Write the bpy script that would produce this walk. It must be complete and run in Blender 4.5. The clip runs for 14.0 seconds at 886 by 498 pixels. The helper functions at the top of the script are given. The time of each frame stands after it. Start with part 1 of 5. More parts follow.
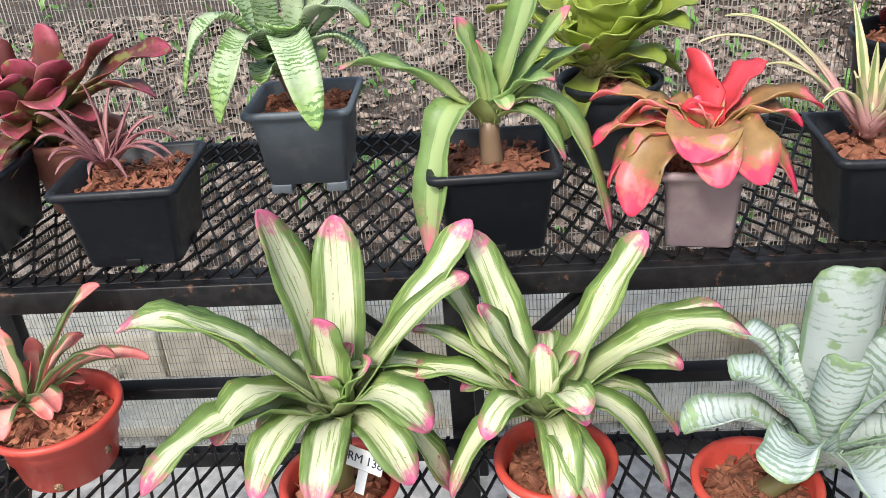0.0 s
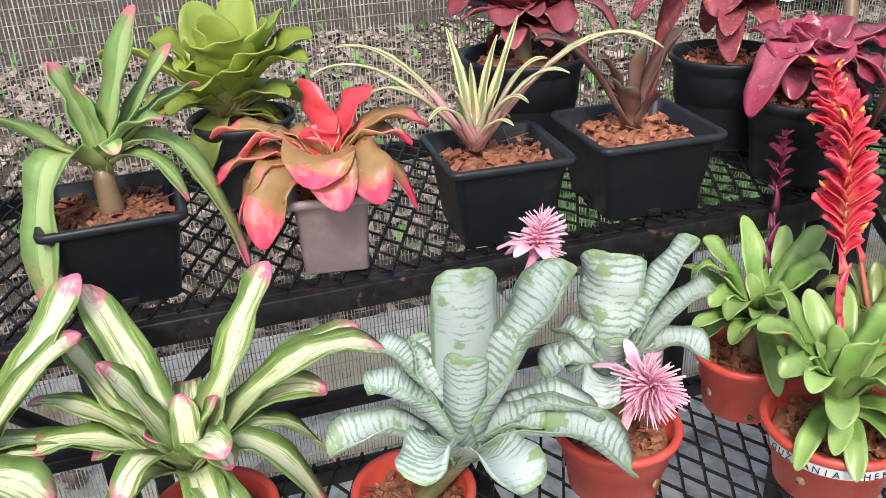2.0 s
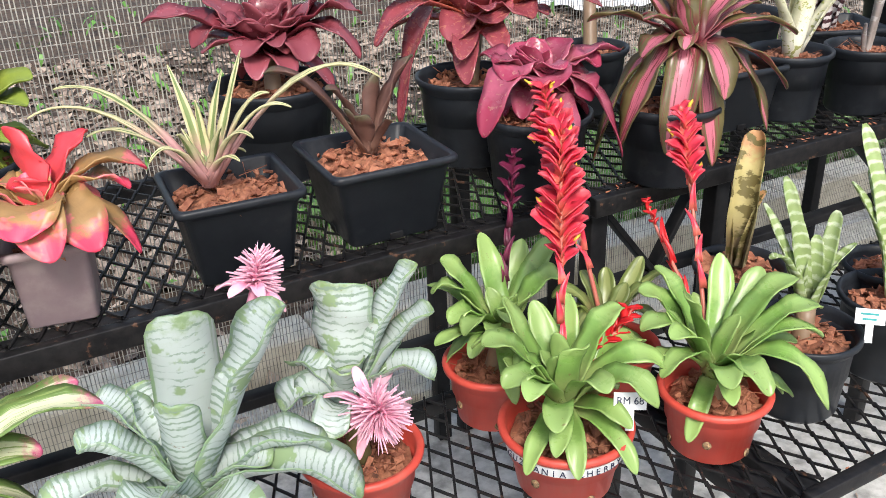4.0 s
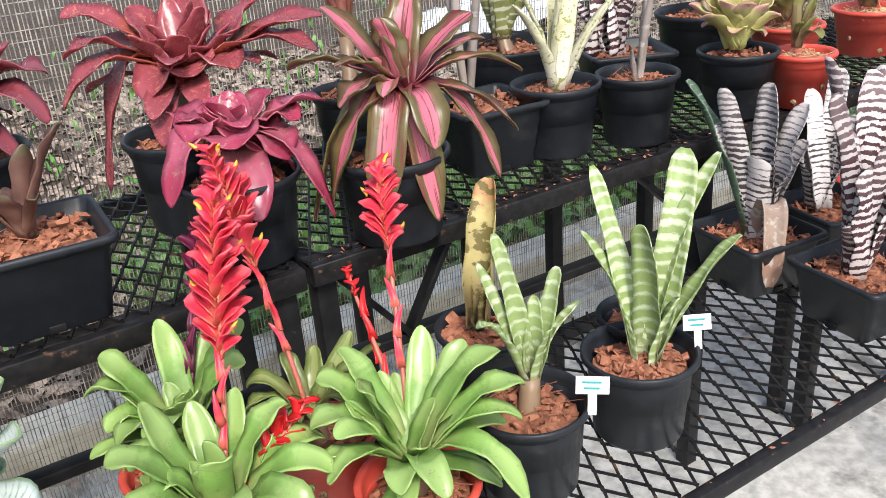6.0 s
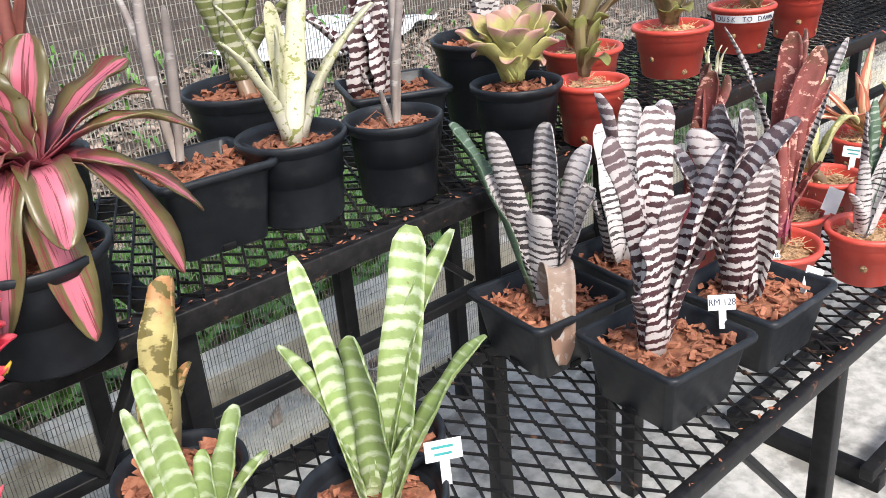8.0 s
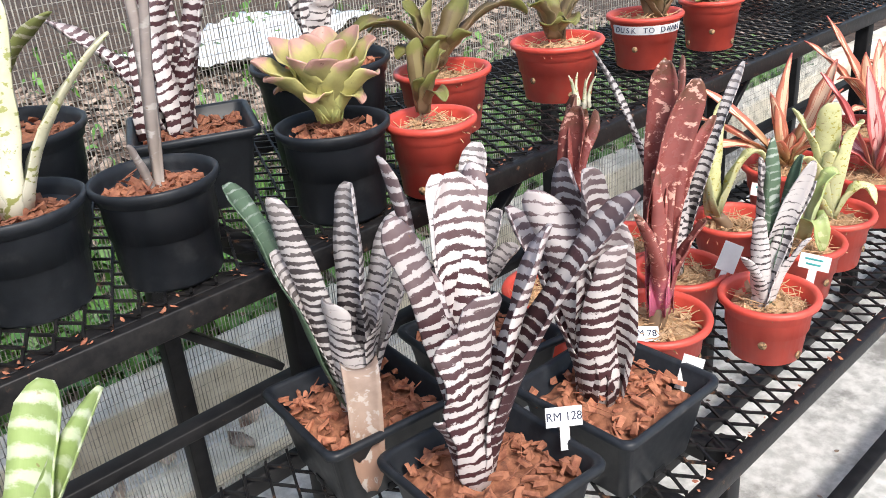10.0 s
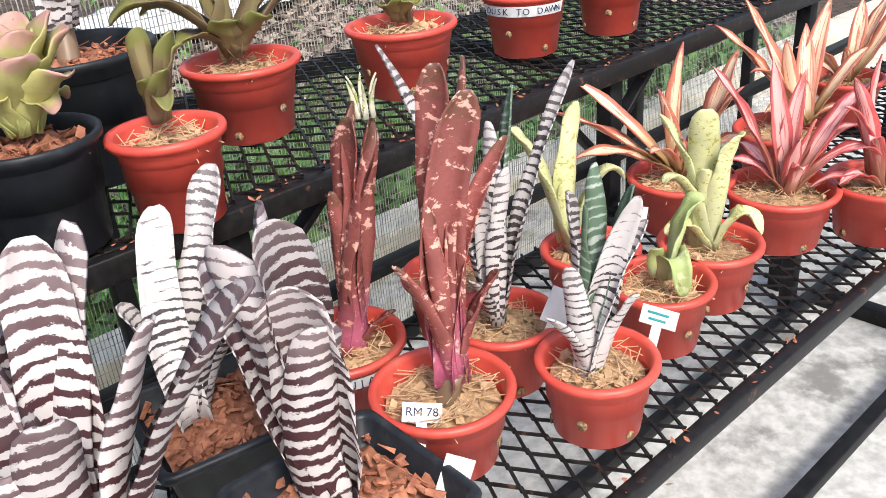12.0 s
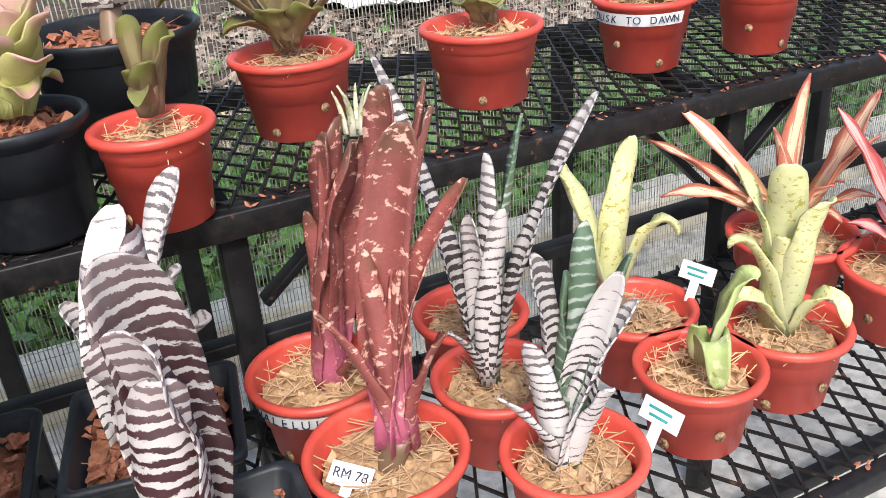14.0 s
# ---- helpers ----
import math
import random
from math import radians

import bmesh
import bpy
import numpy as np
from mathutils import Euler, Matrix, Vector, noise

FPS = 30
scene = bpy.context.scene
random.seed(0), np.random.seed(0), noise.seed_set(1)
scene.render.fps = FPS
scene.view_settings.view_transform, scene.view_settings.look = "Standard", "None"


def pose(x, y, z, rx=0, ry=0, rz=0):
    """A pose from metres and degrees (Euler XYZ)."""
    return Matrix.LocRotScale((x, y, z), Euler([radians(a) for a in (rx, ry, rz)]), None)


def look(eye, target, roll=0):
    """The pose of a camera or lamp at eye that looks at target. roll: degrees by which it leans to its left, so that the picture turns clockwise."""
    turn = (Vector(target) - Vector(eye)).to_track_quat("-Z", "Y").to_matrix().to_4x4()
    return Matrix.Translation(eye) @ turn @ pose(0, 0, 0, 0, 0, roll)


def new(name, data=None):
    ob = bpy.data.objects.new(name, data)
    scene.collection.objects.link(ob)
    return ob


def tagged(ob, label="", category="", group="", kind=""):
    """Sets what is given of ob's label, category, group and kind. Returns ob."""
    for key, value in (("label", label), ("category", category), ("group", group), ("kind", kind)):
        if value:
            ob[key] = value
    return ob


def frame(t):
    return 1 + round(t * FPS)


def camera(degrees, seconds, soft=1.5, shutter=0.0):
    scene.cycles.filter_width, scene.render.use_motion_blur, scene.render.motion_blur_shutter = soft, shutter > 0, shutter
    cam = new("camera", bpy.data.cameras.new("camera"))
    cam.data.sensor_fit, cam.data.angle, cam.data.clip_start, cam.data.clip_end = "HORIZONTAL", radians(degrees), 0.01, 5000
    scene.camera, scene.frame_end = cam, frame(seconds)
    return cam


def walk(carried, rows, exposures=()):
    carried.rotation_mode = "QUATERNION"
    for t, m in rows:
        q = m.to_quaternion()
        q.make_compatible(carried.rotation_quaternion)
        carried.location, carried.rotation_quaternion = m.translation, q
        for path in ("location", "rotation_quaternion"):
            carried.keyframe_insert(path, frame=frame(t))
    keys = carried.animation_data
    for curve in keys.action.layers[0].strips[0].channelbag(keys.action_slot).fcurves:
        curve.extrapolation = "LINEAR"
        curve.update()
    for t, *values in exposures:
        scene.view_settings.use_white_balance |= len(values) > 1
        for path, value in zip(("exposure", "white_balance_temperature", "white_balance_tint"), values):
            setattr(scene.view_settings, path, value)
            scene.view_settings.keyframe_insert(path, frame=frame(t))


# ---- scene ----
cam = camera(54.4, 14.0, soft=0.6)
PATH = [
    (0, (0.176, 0.011, 1.441), (0.046, 1.769, 0.495), -4.5),
    (0.5, (0.208, 0.002, 1.43), (0.21, 1.769, 0.492), -4.3),
    (1, (0.238, 0.0, 1.427), (0.371, 1.765, 0.495), -4.1),
    (1.5, (0.26, 0.007, 1.405), (0.597, 1.767, 0.518), -3.7),
    (2, (0.285, 0.002, 1.411), (0.8, 1.721, 0.529), -2.7),
    (2.5, (0.299, -0.01, 1.424), (0.958, 1.656, 0.535), -1.5),
    (3, (0.319, -0.012, 1.438), (1.102, 1.594, 0.539), -0.5),
    (3.2, (0.328, -0.016, 1.439), (1.153, 1.571, 0.544), -0.1),
    (5.3, (0.726, -0.128, 1.423), (1.557, 1.487, 0.583), -5.2),
    (5.5, (0.768, -0.117, 1.417), (1.633, 1.48, 0.58), -4.8),
    (6, (0.855, -0.106, 1.415), (1.805, 1.446, 0.586), -4.5),
    (6.5, (0.942, -0.068, 1.423), (1.998, 1.414, 0.595), -4.3),
    (7, (1.047, -0.007, 1.421), (2.185, 1.412, 0.591), -4.7),
    (7.2, (1.087, 0.001, 1.407), (2.246, 1.412, 0.591), -5.1),
    (9.3, (1.499, 0.05, 1.354), (2.686, 1.435, 0.534), -4.9),
    (9.5, (1.538, 0.058, 1.354), (2.729, 1.435, 0.527), -4.9),
    (10, (1.657, 0.091, 1.345), (2.868, 1.443, 0.506), -5.1),
    (10.5, (1.758, 0.096, 1.326), (2.965, 1.444, 0.475), -5.4),
    (11, (1.889, 0.077, 1.316), (3.071, 1.441, 0.455), -5.5),
    (11.5, (2.009, 0.063, 1.304), (3.167, 1.428, 0.413), -5.1),
    (12, (2.1, 0.083, 1.29), (3.268, 1.431, 0.385), -4.8),
    (12.5, (2.198, 0.112, 1.284), (3.352, 1.473, 0.382), -5.1),
    (13, (2.263, 0.117, 1.273), (3.303, 1.566, 0.368), -5.2),
    (13.5, (2.333, 0.092, 1.269), (3.196, 1.652, 0.361), -5.0),
    (14, (2.412, 0.051, 1.272), (3.151, 1.672, 0.363), -4.2),
]
walk(cam, [(t, look(eye, target, roll)) for t, eye, target, roll in PATH],
     exposures=((0, 1.15), (3, 1.18), (5.5, 1.26), (9.5, 1.3), (14, 1.3)))

# ---- world, sun, exposure ----
world = bpy.data.worlds.new("sky")
scene.world = world
world.use_nodes = True
sky = world.node_tree.nodes.new("ShaderNodeTexSky")
sky.sky_type, sky.sun_disc = "NISHITA", False
sky.sun_elevation, sky.sun_rotation = radians(48), radians(200)
sky.air_density, sky.dust_density = 1.2, 3.0
background = world.node_tree.nodes["Background"]
background.inputs["Strength"].default_value = 0.105
world.node_tree.links.new(sky.outputs[0], background.inputs["Color"])
sun = new("sun", bpy.data.lights.new("sun", "SUN"))
sun.data.energy, sun.data.angle, sun.data.color = 1.5, radians(12), (1.0, 0.97, 0.93)
sun.matrix_world = look((-1.2, -4.2, 5.4), (0.5, 0.5, 0))

# ---- materials ----
PLAIN = {}


def nodes_of(name):
    m = bpy.data.materials.new(name)
    m.use_nodes = True
    t = m.node_tree
    return m, t, t.nodes["Principled BSDF"]


def rgb(c):
    return (c[0], c[1], c[2], 1.0)


def add_node(t, kind, **values):
    n = t.nodes.new(kind)
    for k, v in values.items():
        n.inputs[k.replace("_", " ")].default_value = v
    return n


def maths(t, op, a, b=None, c=None):
    n = t.nodes.new("ShaderNodeMath")
    n.operation = op
    for i, v in enumerate((a, b, c)):
        if v is None:
            continue
        if isinstance(v, (int, float)):
            n.inputs[i].default_value = v
        else:
            t.links.new(v, n.inputs[i])
    return n.outputs[0]


def ramp(t, value, lo, hi):
    n = t.nodes.new("ShaderNodeMapRange")
    n.interpolation_type = "SMOOTHSTEP"
    t.links.new(value, n.inputs["Value"])
    n.inputs["From Min"].default_value, n.inputs["From Max"].default_value = lo, hi
    return n.outputs["Result"]


def blend(t, fac, a, b):
    n = t.nodes.new("ShaderNodeMix")
    n.data_type = "RGBA"
    if isinstance(fac, (int, float)):
        n.inputs[0].default_value = fac
    else:
        t.links.new(fac, n.inputs[0])
    for i, v in ((6, a), (7, b)):
        if isinstance(v, tuple):
            n.inputs[i].default_value = rgb(v)
        else:
            t.links.new(v, n.inputs[i])
    return n.outputs[2]


def noise_at(t, vector, scale, detail=4.0, rough=0.6):
    n = add_node(t, "ShaderNodeTexNoise", Scale=scale, Detail=detail, Roughness=rough)
    if vector is not None:
        t.links.new(vector, n.inputs["Vector"])
    return n.outputs["Fac"]


def relief(t, bsdf, height, strength, distance=0.002):
    b = add_node(t, "ShaderNodeBump", Strength=strength, Distance=distance)
    t.links.new(height, b.inputs["Height"])
    t.links.new(b.outputs[0], bsdf.inputs["Normal"])


def surface(name, a, b, scale, rough=0.6, metal=0.0, bump=0.3, c=None, c_scale=8.0, c_lo=0.55, c_hi=0.7, distance=0.002, vary=0.0, spec=0.5):
    """Two tones of grain at one scale, and wear of a third tone at another."""
    if name in PLAIN:
        return PLAIN[name]
    m, t, p = nodes_of(name)
    co = t.nodes.new("ShaderNodeTexCoord").outputs["Object"]
    info = t.nodes.new("ShaderNodeObjectInfo")
    shift = t.nodes.new("ShaderNodeVectorMath")
    t.links.new(co, shift.inputs[0])
    t.links.new(info.outputs["Random"], shift.inputs[1])
    fine = noise_at(t, shift.outputs[0], scale)
    col = blend(t, ramp(t, fine, 0.3, 0.7), a, b)
    if c is not None:
        col = blend(t, ramp(t, noise_at(t, shift.outputs[0], c_scale, 6.0), c_lo, c_hi), col, c)
    if vary:
        hsv = t.nodes.new("ShaderNodeHueSaturation")
        t.links.new(col, hsv.inputs["Color"])
        t.links.new(maths(t, "MULTIPLY_ADD", info.outputs["Random"], vary, 1.0 - vary / 2), hsv.inputs["Value"])
        col = hsv.outputs[0]
    t.links.new(col, p.inputs["Base Color"])
    p.inputs["Metallic"].default_value = metal
    p.inputs["Specular IOR Level"].default_value = spec
    t.links.new(maths(t, "MULTIPLY_ADD", fine, 0.25, rough - 0.12), p.inputs["Roughness"])
    if bump:
        relief(t, p, fine, bump, distance)
    PLAIN[name] = m
    return m


def leaf_material(name, edge, centre=None, centre_width=0.5, tip=None, tip_from=0.85, foot=None, foot_to=0.25,
                  band=None, band_size=0.02, band_cut=0.5, band_soft=0.12, broken=0.5, spot=None, spot_scale=90.0, spot_cut=0.62,
                  lines=None, fade=None, rough=0.38, thin=0.18):
    """A leaf: margin and centre colours across, foot and tip colours along, cross bands, fine lines and spots."""
    m, t, p = nodes_of(name)
    uv = t.nodes.new("ShaderNodeUVMap")
    uv.uv_map = "leaf"
    sep = t.nodes.new("ShaderNodeSeparateXYZ")
    t.links.new(uv.outputs[0], sep.inputs[0])
    real = t.nodes.new("ShaderNodeUVMap")
    real.uv_map = "metres"
    info = t.nodes.new("ShaderNodeObjectInfo")
    shift = t.nodes.new("ShaderNodeVectorMath")
    shift.operation = "MULTIPLY_ADD"
    t.links.new(info.outputs["Random"], shift.inputs[0])
    shift.inputs[1].default_value = (7.3, 3.1, 5.7)
    t.links.new(real.outputs[0], shift.inputs[2])
    place = shift.outputs[0]
    across = maths(t, "ABSOLUTE", maths(t, "MULTIPLY_ADD", sep.outputs[0], 2.0, -1.0))
    along = sep.outputs[1]
    stretch = t.nodes.new("ShaderNodeMapping")
    stretch.inputs["Scale"].default_value = (1.0, 0.035, 1.0)
    t.links.new(place, stretch.inputs["Vector"])
    streak = noise_at(t, stretch.outputs[0], 300.0, 3.0)
    blotch = noise_at(t, place, 28.0, 4.0)
    col = blend(t, ramp(t, blotch, 0.3, 0.75), edge, tuple(v * 0.72 for v in edge))
    if centre is not None:
        wob = maths(t, "MULTIPLY_ADD", streak, 0.5, -0.25)
        col = blend(t, ramp(t, maths(t, "ADD", across, wob), centre_width + 0.08, centre_width - 0.08), col, centre)
    if lines is not None:
        col = blend(t, ramp(t, streak, 0.54, 0.62), col, lines)
    if foot is not None:
        col = blend(t, ramp(t, maths(t, "MULTIPLY_ADD", blotch, 0.25, along), foot_to + 0.3, foot_to), col, foot)
    if tip is not None:
        wob = maths(t, "MULTIPLY_ADD", noise_at(t, place, 60.0), 0.4, -0.2)
        col = blend(t, ramp(t, maths(t, "ADD", along, wob), tip_from - 0.06, tip_from + 0.1), col, tip)
    if band is not None:
        rp = t.nodes.new("ShaderNodeSeparateXYZ")
        t.links.new(place, rp.inputs[0])
        warp = maths(t, "MULTIPLY", noise_at(t, place, 38.0, 5.0, 0.7), 3.2 * broken)
        wide = t.nodes.new("ShaderNodeMapping")
        wide.inputs["Scale"].default_value = (0.25, 1.0, 1.0)
        t.links.new(place, wide.inputs["Vector"])
        wave = maths(t, "SINE", maths(t, "ADD", maths(t, "MULTIPLY", rp.outputs[1], 6.2832 / band_size), maths(t, "MULTIPLY_ADD", maths(t, "MULTIPLY", across, across), 1.3, maths(t, "MULTIPLY", warp, 4.0))))
        patchy = maths(t, "MULTIPLY_ADD", noise_at(t, wide.outputs[0], 110.0, 6.0, 0.75), 1.6, -0.8)
        wash = maths(t, "MULTIPLY_ADD", noise_at(t, place, 16.0, 3.0), 3.0, -1.5)
        level = maths(t, "ADD", maths(t, "ADD", wave, maths(t, "MULTIPLY", patchy, 1.7)), maths(t, "MULTIPLY", wash, 1.5 * broken))
        level = maths(t, "ADD", level, maths(t, "MULTIPLY_ADD", info.outputs["Random"], 0.8, -0.5))
        col = blend(t, ramp(t, level, band_cut - band_soft, band_cut + band_soft), col, band)
    if spot is not None:
        near = maths(t, "MULTIPLY_ADD", noise_at(t, place, spot_scale * 0.35, 2.0), 0.6, -0.3)
        col = blend(t, ramp(t, maths(t, "ADD", noise_at(t, place, spot_scale, 3.0), maths(t, "MULTIPLY", near, 0.5)), spot_cut, spot_cut + 0.07), col, spot)
    if fade is not None:
        worn = maths(t, "MULTIPLY", ramp(t, maths(t, "MULTIPLY_ADD", noise_at(t, place, 14.0), 0.9, along), 1.05, 1.5), 0.38)
        col = blend(t, worn, col, fade)
    # bruises and dry nicks
    col = blend(t, maths(t, "MULTIPLY", ramp(t, noise_at(t, place, 120.0, 2.0), 0.7, 0.76), 0.6), col, (0.2, 0.11, 0.05))
    hsv = t.nodes.new("ShaderNodeHueSaturation")
    t.links.new(col, hsv.inputs["Color"])
    t.links.new(maths(t, "MULTIPLY_ADD", info.outputs["Random"], 0.3, 0.85), hsv.inputs["Value"])
    col = hsv.outputs[0]
    t.links.new(col, p.inputs["Base Color"])
    t.links.new(maths(t, "MULTIPLY_ADD", blotch, 0.25, rough - 0.1), p.inputs["Roughness"])
    relief(t, p, streak, 0.25, 0.001)
    through_light = t.nodes.new("ShaderNodeBsdfTranslucent")
    t.links.new(col, through_light.inputs["Color"])
    mix = t.nodes.new("ShaderNodeMixShader")
    mix.inputs[0].default_value = thin
    t.links.new(p.outputs[0], mix.inputs[1])
    t.links.new(through_light.outputs[0], mix.inputs[2])
    t.links.new(mix.outputs[0], t.nodes["Material Output"].inputs["Surface"])
    return m


WHITE_SCALE = (0.54, 0.505, 0.5)
LEAF = {
    "pinkcream": leaf_material("leaf_pink_cream", (0.17, 0.24, 0.09), (0.85, 0.42, 0.34), 0.62, (0.75, 0.22, 0.2), 0.75),
    "creamgreen": leaf_material("leaf_cream_green", (0.19, 0.30, 0.08), (0.70, 0.72, 0.48), 0.52, (0.66, 0.14, 0.27), 0.9, foot=(0.34, 0.4, 0.19), lines=(0.32, 0.42, 0.14), spot=(0.35, 0.12, 0.08), spot_scale=150, spot_cut=0.69),
    "silver": leaf_material("leaf_silver", (0.27, 0.40, 0.22), (0.50, 0.57, 0.54), 0.94, tip=(0.26, 0.38, 0.15), tip_from=0.93, band=(0.24, 0.33, 0.25), band_size=0.0105, band_cut=0.6, band_soft=0.5, broken=1.0, spot=(0.27, 0.38, 0.2), spot_scale=34, spot_cut=0.585, rough=0.6),
    "green": leaf_material("leaf_green", (0.21, 0.37, 0.085), tip=(0.29, 0.43, 0.13), tip_from=0.6, foot=(0.34, 0.42, 0.15), rough=0.28),
    "olive": leaf_material("leaf_olive", (0.17, 0.22, 0.06), (0.26, 0.3, 0.1), 0.4, foot=(0.2, 0.17, 0.07), rough=0.35),
    "dried": leaf_material("leaf_dried", (0.55, 0.47, 0.2), tip=(0.5, 0.27, 0.12), tip_from=0.8, foot=(0.25, 0.18, 0.09), spot=(0.16, 0.13, 0.04), spot_scale=50, spot_cut=0.52, rough=0.55),
    "greenband": leaf_material("leaf_green_band", (0.28, 0.38, 0.13), band=(0.5, 0.56, 0.38), band_size=0.02, band_cut=0.45, band_soft=0.7, broken=0.5, foot=(0.36, 0.31, 0.22), foot_to=0.05, rough=0.45),
    "zebra": leaf_material("leaf_zebra", (0.055, 0.042, 0.046), band=WHITE_SCALE, band_size=0.0125, band_cut=-0.6, band_soft=0.22, broken=0.75, foot=(0.4, 0.34, 0.3), foot_to=-0.1, fade=(0.42, 0.37, 0.36), rough=0.6, thin=0.06),
    "zebradark": leaf_material("leaf_zebra_dark", (0.06, 0.02, 0.025), band=WHITE_SCALE, band_size=0.0165, band_cut=-0.05, band_soft=0.2, broken=0.75, fade=(0.36, 0.29, 0.3), rough=0.55, thin=0.06),
    "greyzeb": leaf_material("leaf_grey_green_band", (0.24, 0.27, 0.09), band=(0.55, 0.54, 0.4), band_size=0.02, band_cut=0.35, band_soft=0.3, broken=0.4, rough=0.55),
    "wine": leaf_material("leaf_wine", (0.32, 0.095, 0.085), tip=(0.17, 0.075, 0.05), tip_from=0.9, foot=(0.58, 0.15, 0.26), foot_to=0.18, spot=(0.8, 0.46, 0.38), spot_scale=85, spot_cut=0.565, rough=0.26),
    "yellow": leaf_material("leaf_yellow", (0.72, 0.72, 0.38), foot=(0.5, 0.52, 0.3), foot_to=0.3, spot=(0.42, 0.38, 0.08), spot_scale=170, spot_cut=0.58, rough=0.42),
    "lime": leaf_material("leaf_lime", (0.5, 0.6, 0.24), foot=(0.5, 0.54, 0.3), spot=(0.62, 0.66, 0.36), spot_scale=70, spot_cut=0.58, rough=0.4),
    "orange": leaf_material("leaf_orange_stripe", (0.6, 0.2, 0.13), (0.82, 0.62, 0.44), 0.62, lines=(0.6, 0.2, 0.12), foot=(0.36, 0.22, 0.1), tip=(0.5, 0.12, 0.1), tip_from=0.92, rough=0.4),
    "pink": leaf_material("leaf_rose_stripe", (0.58, 0.1, 0.1), (0.82, 0.45, 0.42), 0.6, lines=(0.6, 0.15, 0.14), foot=(0.35, 0.15, 0.1), rough=0.36),
    "pinkspiky": leaf_material("leaf_dusty_pink", (0.33, 0.13, 0.14), (0.42, 0.22, 0.2), 0.5, rough=0.5),
    "maroongreen": leaf_material("leaf_maroon_green", (0.22, 0.06, 0.05), foot=(0.2, 0.22, 0.07), foot_to=0.35, tip=(0.4, 0.07, 0.11), tip_from=0.85, spot=(0.25, 0.24, 0.08), spot_scale=22, spot_cut=0.58, rough=0.33),
    "scribble": leaf_material("leaf_scribble", (0.52, 0.64, 0.4), band=(0.13, 0.25, 0.07), band_size=0.0085, band_cut=0.5, band_soft=0.3, broken=1.5, tip=(0.3, 0.46, 0.14), tip_from=0.85, rough=0.42),
    "limegreen": leaf_material("leaf_lime_pink_tip", (0.24, 0.38, 0.12), (0.4, 0.52, 0.22), 0.4, tip=(0.72, 0.2, 0.28), tip_from=0.91, foot=(0.42, 0.5, 0.18), rough=0.4),
    "greenros": leaf_material("leaf_bright_green", (0.36, 0.44, 0.07), foot=(0.4, 0.38, 0.16), tip=(0.28, 0.36, 0.06), tip_from=0.7, rough=0.4),
    "red": leaf_material("leaf_red_olive", (0.42, 0.25, 0.1), foot=(0.6, 0.1, 0.08), foot_to=0.12, tip=(0.8, 0.07, 0.14), tip_from=0.8, spot=(0.8, 0.2, 0.2), spot_scale=22, spot_cut=0.53, rough=0.36),
    "redheart": leaf_material("leaf_red_heart", (0.75, 0.07, 0.09), foot=(0.7, 0.12, 0.1), rough=0.32),
    "variegated": leaf_material("leaf_variegated", (0.68, 0.64, 0.36), (0.2, 0.27, 0.1), 0.42, foot=(0.6, 0.33, 0.32), foot_to=0.3, rough=0.4),
    "brown": leaf_material("leaf_brown", (0.15, 0.075, 0.06), foot=(0.22, 0.12, 0.09), tip=(0.12, 0.1, 0.06), rough=0.4),
    "maroon": leaf_material("leaf_maroon", (0.21, 0.035, 0.05), tip=(0.29, 0.07, 0.09), tip_from=0.6, rough=0.22),
    "maroonspeck": leaf_material("leaf_maroon_speckled", (0.36, 0.075, 0.095), foot=(0.42, 0.1, 0.06), foot_to=0.4, spot=(0.46, 0.16, 0.12), spot_scale=130, spot_cut=0.57, rough=0.24),
    "purple": leaf_material("leaf_purple", (0.44, 0.1, 0.16), foot=(0.36, 0.12, 0.13), foot_to=0.4, tip=(0.36, 0.05, 0.1), tip_from=0.8, spot=(0.42, 0.17, 0.16), spot_scale=90, spot_cut=0.6, rough=0.22),
    "stripe": leaf_material("leaf_pink_stripe", (0.16, 0.13, 0.05), (0.58, 0.16, 0.22), 0.42, lines=(0.2, 0.04, 0.045), foot=(0.17, 0.03, 0.04), foot_to=0.3, rough=0.3),
    "stalk": leaf_material("leaf_grey_tube", (0.36, 0.31, 0.29), foot=(0.3, 0.25, 0.22), spot=(0.48, 0.44, 0.42), spot_scale=60, spot_cut=0.56, rough=0.6),
    "redstem": leaf_material("leaf_red_brown", (0.3, 0.1, 0.08), foot=(0.3, 0.16, 0.1), rough=0.45),
    "creamspot": leaf_material("leaf_cream_spot", (0.8, 0.78, 0.55), foot=(0.8, 0.78, 0.64), foot_to=0.3, spot=(0.36, 0.38, 0.13), spot_scale=95, spot_cut=0.565, rough=0.45),
    "pinkros": leaf_material("leaf_yellow_pink", (0.50, 0.46, 0.18), tip=(0.52, 0.30, 0.25), tip_from=0.84, foot=(0.5, 0.52, 0.2), rough=0.38),
    "browngreen": leaf_material("leaf_olive_brown", (0.19, 0.14, 0.07), (0.26, 0.21, 0.1), 0.4, foot=(0.24, 0.16, 0.1), tip=(0.2, 0.2, 0.06), tip_from=0.7, rough=0.35),
}
LEAF["dry"] = leaf_material("leaf_dry", (0.42, 0.31, 0.25), tip=(0.36, 0.22, 0.16), tip_from=0.8, spot=(0.5, 0.44, 0.4), spot_scale=60, spot_cut=0.55, rough=0.7)
LEAF["bluegreen"] = leaf_material("leaf_blue_green", (0.12, 0.19, 0.12), band=(0.42, 0.47, 0.42), band_size=0.013, band_cut=0.7, band_soft=0.5, broken=0.7, rough=0.5)
